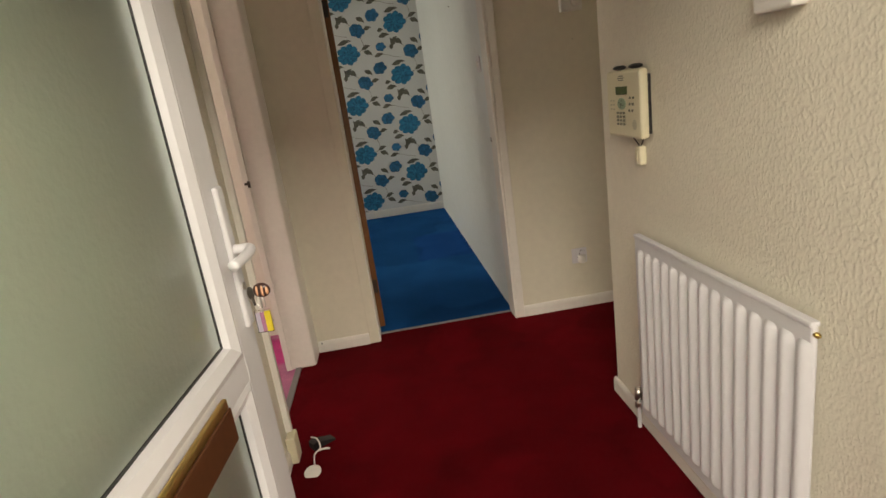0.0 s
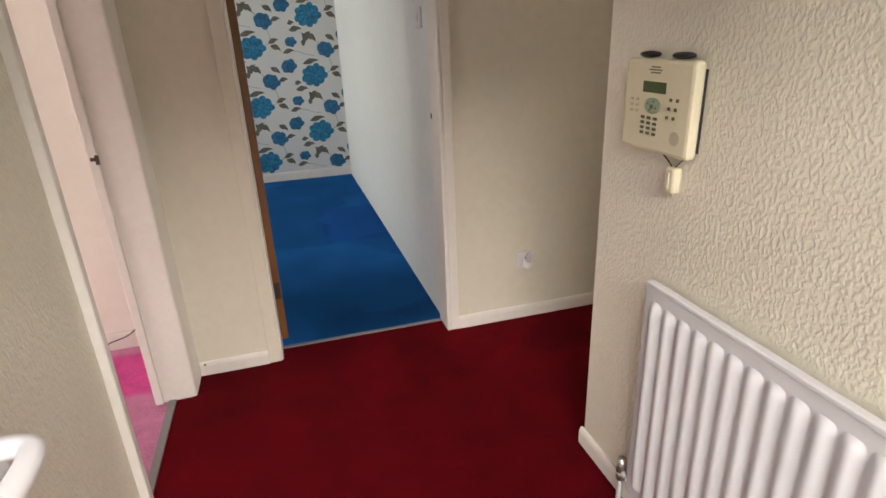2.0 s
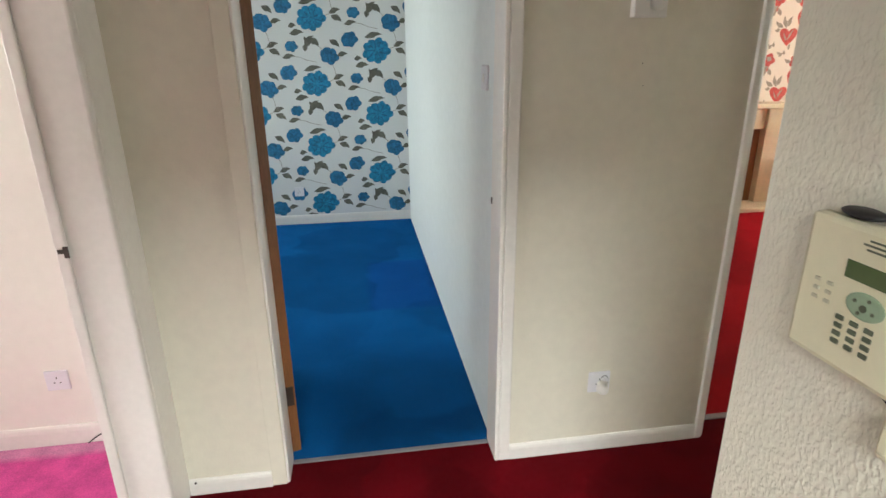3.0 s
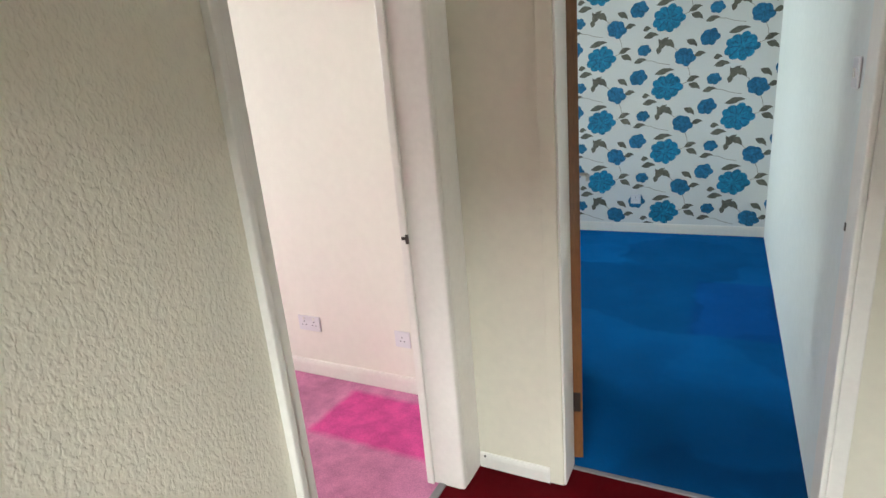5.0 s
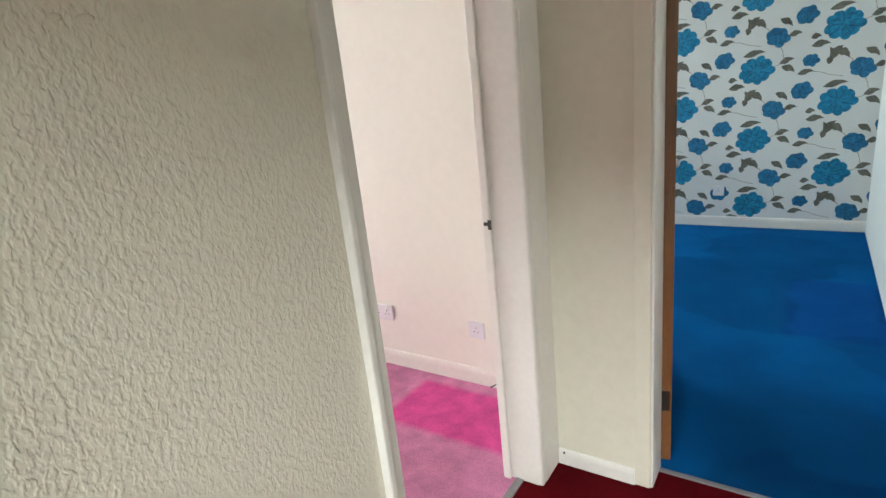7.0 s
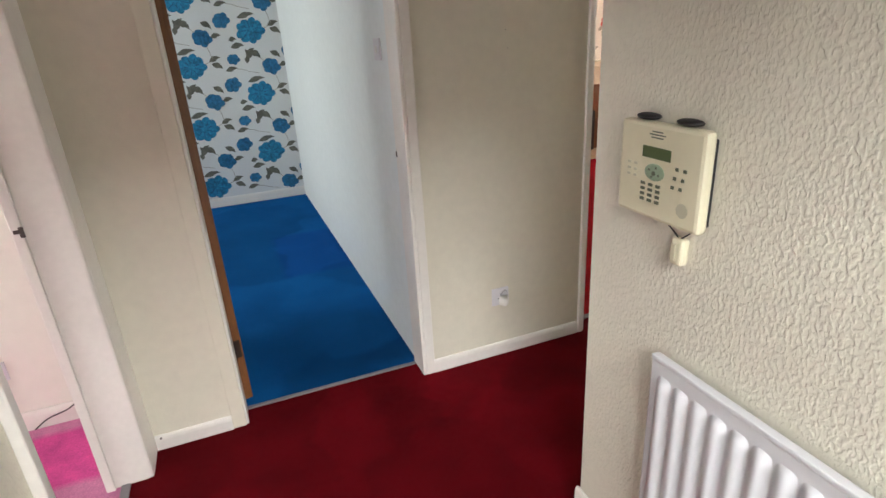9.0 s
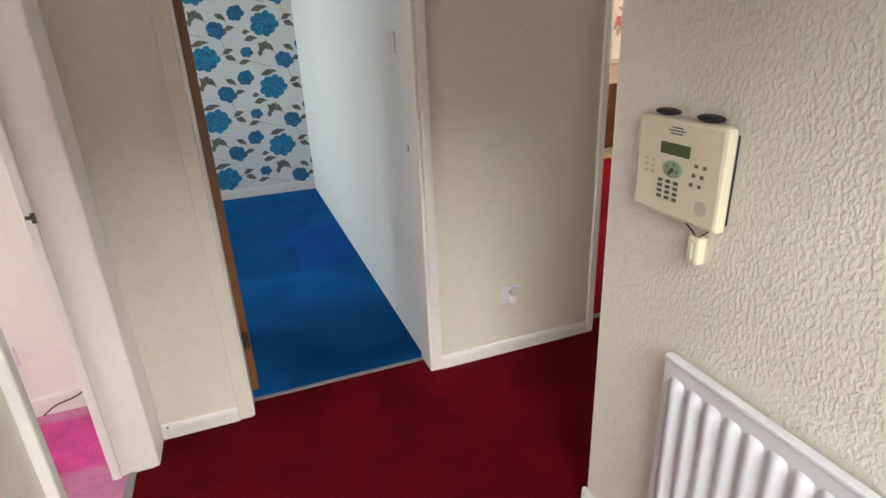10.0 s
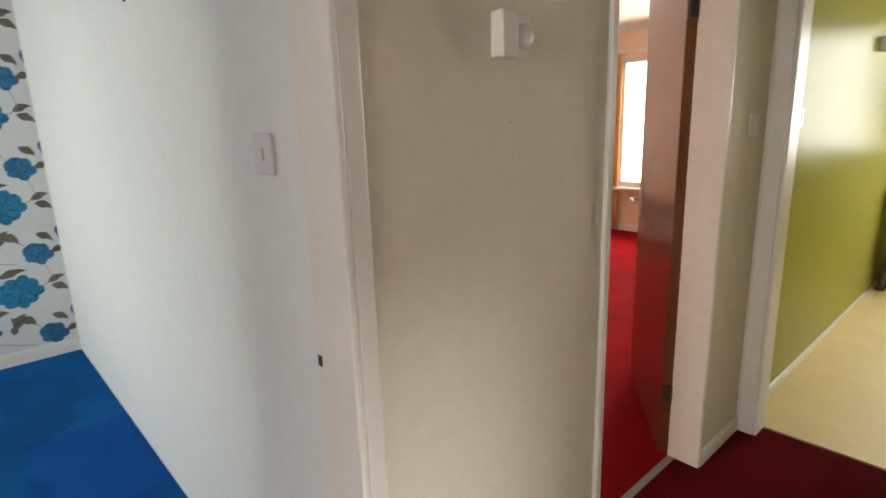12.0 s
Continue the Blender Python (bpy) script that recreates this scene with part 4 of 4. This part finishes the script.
print_blue = structure("wallpaper_print_1", bm, [M_FL_BLUE, M_FL_DARK, M_LEAF, M_STEM, M_FL_CREASE], "printed blue flowers and grey leaves on white wallpaper", "wallpaper")

# ---- printed wallpaper: roses in the lounge ----


def heart(x, z, r):
    out = []
    for k in range(20):
        a = k * math.tau / 20
        out.append((x + r * 0.062 * 16 * math.sin(a) ** 3, z + r * 0.062 * (13 * math.cos(a) - 5 * math.cos(2 * a) - 2 * math.cos(3 * a))))
    return out


def heart_spray():
    """Heart with a spray of leaves over it."""
    return [(heart(0, 0, 0.098), 0), (leaf(-0.055, 0.125, 0.10, 0.03, 110), 1), (leaf(-0.115, 0.10, 0.085, 0.03, 150), 1), (leaf(-0.005, 0.13, 0.085, 0.03, 70), 1),
            (leaf(-0.125, 0.05, 0.05, 0.025, 190), 1), (leaf(0.03, -0.10, 0.05, 0.02, 80), 1), (leaf(0.02, 0.01, 0.10, 0.012, 60), 1), (leaf(-0.035, -0.01, 0.07, 0.01, 120), 1)]


def rose_spray():
    """Round rose on two leaves."""
    return [(flower(0, 0.03, 0.072, 5, 0.4), 0), (leaf(-0.02, -0.07, 0.10, 0.045, 65), 1), (leaf(0.035, -0.075, 0.07, 0.03, 120), 1), (leaf(-0.065, -0.03, 0.07, 0.03, 30), 1),
            (flower(0.01, 0.04, 0.026, 4, 0.9), 1), (flower(-0.012, -0.055, 0.035, 5, 0.2), 0)]


def wing_spray():
    """Open rose with a trailing bud and two side leaves."""
    return [(flower(0, 0.045, 0.072, 5, 1.1), 0), (leaf(-0.02, -0.065, 0.17, 0.058, 80), 0), (leaf(0.10, 0.075, 0.085, 0.03, 20), 1), (leaf(-0.095, 0.06, 0.07, 0.026, 160), 1),
            (leaf(0.045, -0.14, 0.07, 0.03, 35), 1), (leaf(-0.035, -0.11, 0.05, 0.02, 100), 1), (flower(0.0, 0.05, 0.024, 4, 0.2), 1)]


def small_sprig():
    return [(leaf(0, 0, 0.05, 0.022, 40), 1), (leaf(0.03, 0.02, 0.04, 0.02, 100), 1), (leaf(-0.03, 0.015, 0.035, 0.018, 160), 1)]


bm = bmesh.new()
for k in range(-8, 4):
    for j in range(-4, 2):
        hx = 4.768 + 0.543 * k
        hz = 1.92 - 0.272 * (k % 2) + 0.546 * j
        for dx, dz, spray in ((0, 0, heart_spray()), (0.37, 0.02, rose_spray()), (0.68, -0.02, wing_spray()), (0.17, -0.06, small_sprig()), (-0.17, -0.1, small_sprig()), (0.50, 0.10, small_sprig())):
            for n, (pts, index) in enumerate(spray):
                pts = [(hx + dx + x, hz + dz + z) for x, z in pts]
                if min(p[1] for p in pts) > 0.09 and max(p[1] for p in pts) < TOP - 0.095 and 0.63 < min(p[0] for p in pts) and max(p[0] for p in pts) < 6.19:
                    fan(bm, pts, 6.3788 - 0.0002 * index - 0.00003 * n, index)
structure("wallpaper_print_2", bm, [M_ROSE, M_ROSELEAF], "printed red hearts and roses on cream wallpaper", "wallpaper")

# ---- lounge ----


def nested_table(x, y, w, d, h):
    tb = thing("nest_table", pose(x, y, 0), "small dark-stained wooden nest table with trestle feet", "table", "nest of tables")
    part("tabletop", blocks((-w / 2, w / 2, -d / 2, d / 2, h - 0.028, h), bevel=0.006), M_EBONY, tb)
    for sx in (-1, 1):
        cx = sx * (w / 2 - 0.045)
        part("foot", blocks((cx - 0.02, cx + 0.02, -d / 2 - 0.01, d / 2 + 0.01, 0.0, 0.045), bevel=0.012), M_EBONY, tb)
        part("top_rail", blocks((cx - 0.016, cx + 0.016, -d / 2 + 0.02, d / 2 - 0.02, h - 0.062, h - 0.028), bevel=0.004), M_EBONY, tb)
        for sy in (-1, 1):
            leg = lathe([(0.02, 0.045), (0.013, 0.07), (0.021, h * 0.3), (0.014, h * 0.5), (0.021, h * 0.72), (0.015, h - 0.062)], 12)
            part("leg", leg, M_EBONY, tb, smooth=True).location = (cx, sy * d * 0.24, 0)
    part("stretcher", blocks((-w / 2 + 0.065, w / 2 - 0.065, -0.012, 0.012, 0.14, 0.175), bevel=0.004), M_EBONY, tb)
    return tb


nested_table(4.56, 6.00, 0.62, 0.40, 0.50)
nested_table(4.68, 5.83, 0.46, 0.30, 0.44)

lamp = thing("table_lamp", pose(4.55, 6.05, 0.50), "brass table lamp with a pleated cream shade on the nest table", "table lamp")
part("base", lathe([(0.06, 0), (0.062, 0.012), (0.03, 0.03), (0.012, 0.05), (0.02, 0.1), (0.01, 0.16), (0.008, 0.26)], 20), M_BRASS, lamp, "turned brass base", True)
part("shade", lathe([(0.155, 0.24), (0.15, 0.25), (0.06, 0.46), (0.055, 0.465)], 48, 0.025, 16), M_SHADE, lamp, "pleated cream cloth shade", True)

fire = thing("fireplace", pose(3.57, 6.38, 0), "cream stone fireplace surround with a brown wooden inset", "fireplace")
part("hearth", blocks((-0.7, 0.72, -0.42, 0, 0, 0.045), bevel=0.006), M_MARBLE, fire)
part("pillar", blocks((-0.62, -0.44, -0.2, 0, 0.045, 0.98), bevel=0.008), M_MARBLE, fire)
part("pillar", blocks((0.44, 0.62, -0.2, 0, 0.045, 0.98), bevel=0.008), M_MARBLE, fire)
part("frieze", blocks((-0.44, 0.44, -0.17, 0, 0.78, 0.98), bevel=0.006), M_MARBLE, fire)
part("mantel_shelf", blocks((-0.7, 0.7, -0.26, 0, 0.98, 1.03), bevel=0.01), M_MARBLE, fire)
part("inset", blocks((-0.44, 0.44, -0.12, 0, 0.045, 0.78)), M_OAK, fire, "brown wooden inset panel")
part("grate", blocks((-0.25, 0.25, -0.2, -0.12, 0.045, 0.5), bevel=0.02), M_BLACK, fire, "black gas fire")

curtain = thing("curtain", pose(6.12, 5.735, 0.03), "full-length orange curtain drawn to the window's side", "curtain")
bm = bmesh.new()
rows = []
for z in (0.0, 0.7, 1.4, 2.06):
    rows.append([bm.verts.new((0.022 * math.sin(k * 1.15) + 0.006 * math.sin(k * 2.7 + z), -0.085 + 0.17 * k / 44 * (1 - 0.04 * z), z)) for k in range(45)])
for a, b in zip(rows, rows[1:]):
    for k in range(44):
        bm.faces.new((a[k], a[k + 1], b[k + 1], b[k]))
cloth = part("cloth", bm, M_CURTAIN, curtain, smooth=True)
thick = cloth.modifiers.new("thickness", "SOLIDIFY")
thick.thickness = 0.004
rail = thing("curtain_rail", pose(6.12, 4.85, 2.12), "slim white curtain rail above the lounge window", "curtain rail")
part("rail", blocks((-0.012, 0.012, -1.2, 1.2, -0.012, 0.012), bevel=0.003), M_PLASTIC, rail)
for y in (-1.1, 0, 1.1):
    part("bracket", blocks((0.012, 0.08, y - 0.012, y + 0.012, -0.01, 0.01)), M_PLASTIC, rail)

point = thing("aerial_socket", pose(6.2, 5.975, 0.843), "small dark aerial socket on the peach wall", "socket")
part("plate", blocks((-0.008, 0, -0.042, 0.042, -0.022, 0.022), bevel=0.003), M_BROWN, point)
part("outlet", ball(bmesh.new(), (-0.009, 0, 0), 0.004, 0.012, 0.012, 10, 6), M_METAL, point)

# ---- kitchen ----
unit = thing("wall_box", pose(4.47, 2.925, 1.81), "small grey box high on the green wall", "wall box")
part("case", blocks((-0.05, 0.05, -0.05, 0, -0.045, 0.045), bevel=0.006), M_PLASTIC, unit)
# dark shape of unknown kind, modelled as a slim leaning panel
board = thing("leaning_panel", pose(5.45, 2.87, 0, 5, 0, 0), "slim dark panel leaning against green wall", "board")
part("panel", blocks((-0.14, 0.14, -0.02, 0.02, 0.0, 0.95), bevel=0.015), M_EBONY, board)
part("foot", blocks((-0.12, 0.12, -0.03, 0.03, -0.0, 0.03), bevel=0.008), M_BLACK, board)

# ---- small marks on the walls ----
for k, (x, z) in enumerate(((0.926, 1.446), (0.935, 1.378))):
    bm = bmesh.new()
    rod(bm, (x, YF - 0.0008, z), (x, YF + 0.004, z), 0.0016 - 0.0005 * k, sides=10)
    tagged(new("screw_hole", mesh_of("screw_hole", bm, M_STEEL_DARK)), "dark screw hole in the cream wall", "screw hole", "screw holes")
bm = bmesh.new()
rod(bm, (-0.608, YF - 0.0145, 0.052), (-0.608, YF - 0.006, 0.052), 0.004, sides=10)
part("screw", bm, M_STEEL_DARK, board_one, "dark screw head")
bm = bmesh.new()
rod(bm, (BLUE_R - 0.004, 4.05, 1.832), (BLUE_R + 0.006, 4.05, 1.832), 0.004, sides=10)
tagged(new("wall_nail", mesh_of("wall_nail", bm, M_STEEL_DARK)), "small dark nail in the pale mint wall", "nail")
for y, w in ((1.570, 0.010), (1.604, 0.014), (1.670, 0.007)):
    bm = ball(bmesh.new(), (XL, y, 1.555), 0.0008, w * 0.8, 0.005, 12, 8)
    tagged(new("filler_patch", mesh_of("filler_patch", bm, M_CREAM, True)), "small dried filler patch on relief wallpaper", "filler patch", "filler patches")

unit = thing("room_thermostat", pose(XR, 1.085, 1.332), "white plastic box high on the relief wallpaper", "thermostat")
part("case", blocks((-0.035, 0.0, -0.055, 0.055, 0.0, 0.085), bevel=0.006), M_PLASTIC, unit)
part("grille", blocks((-0.0365, -0.034, -0.04, 0.04, 0.02, 0.065), bevel=0.0008), M_PLASTIC, unit)
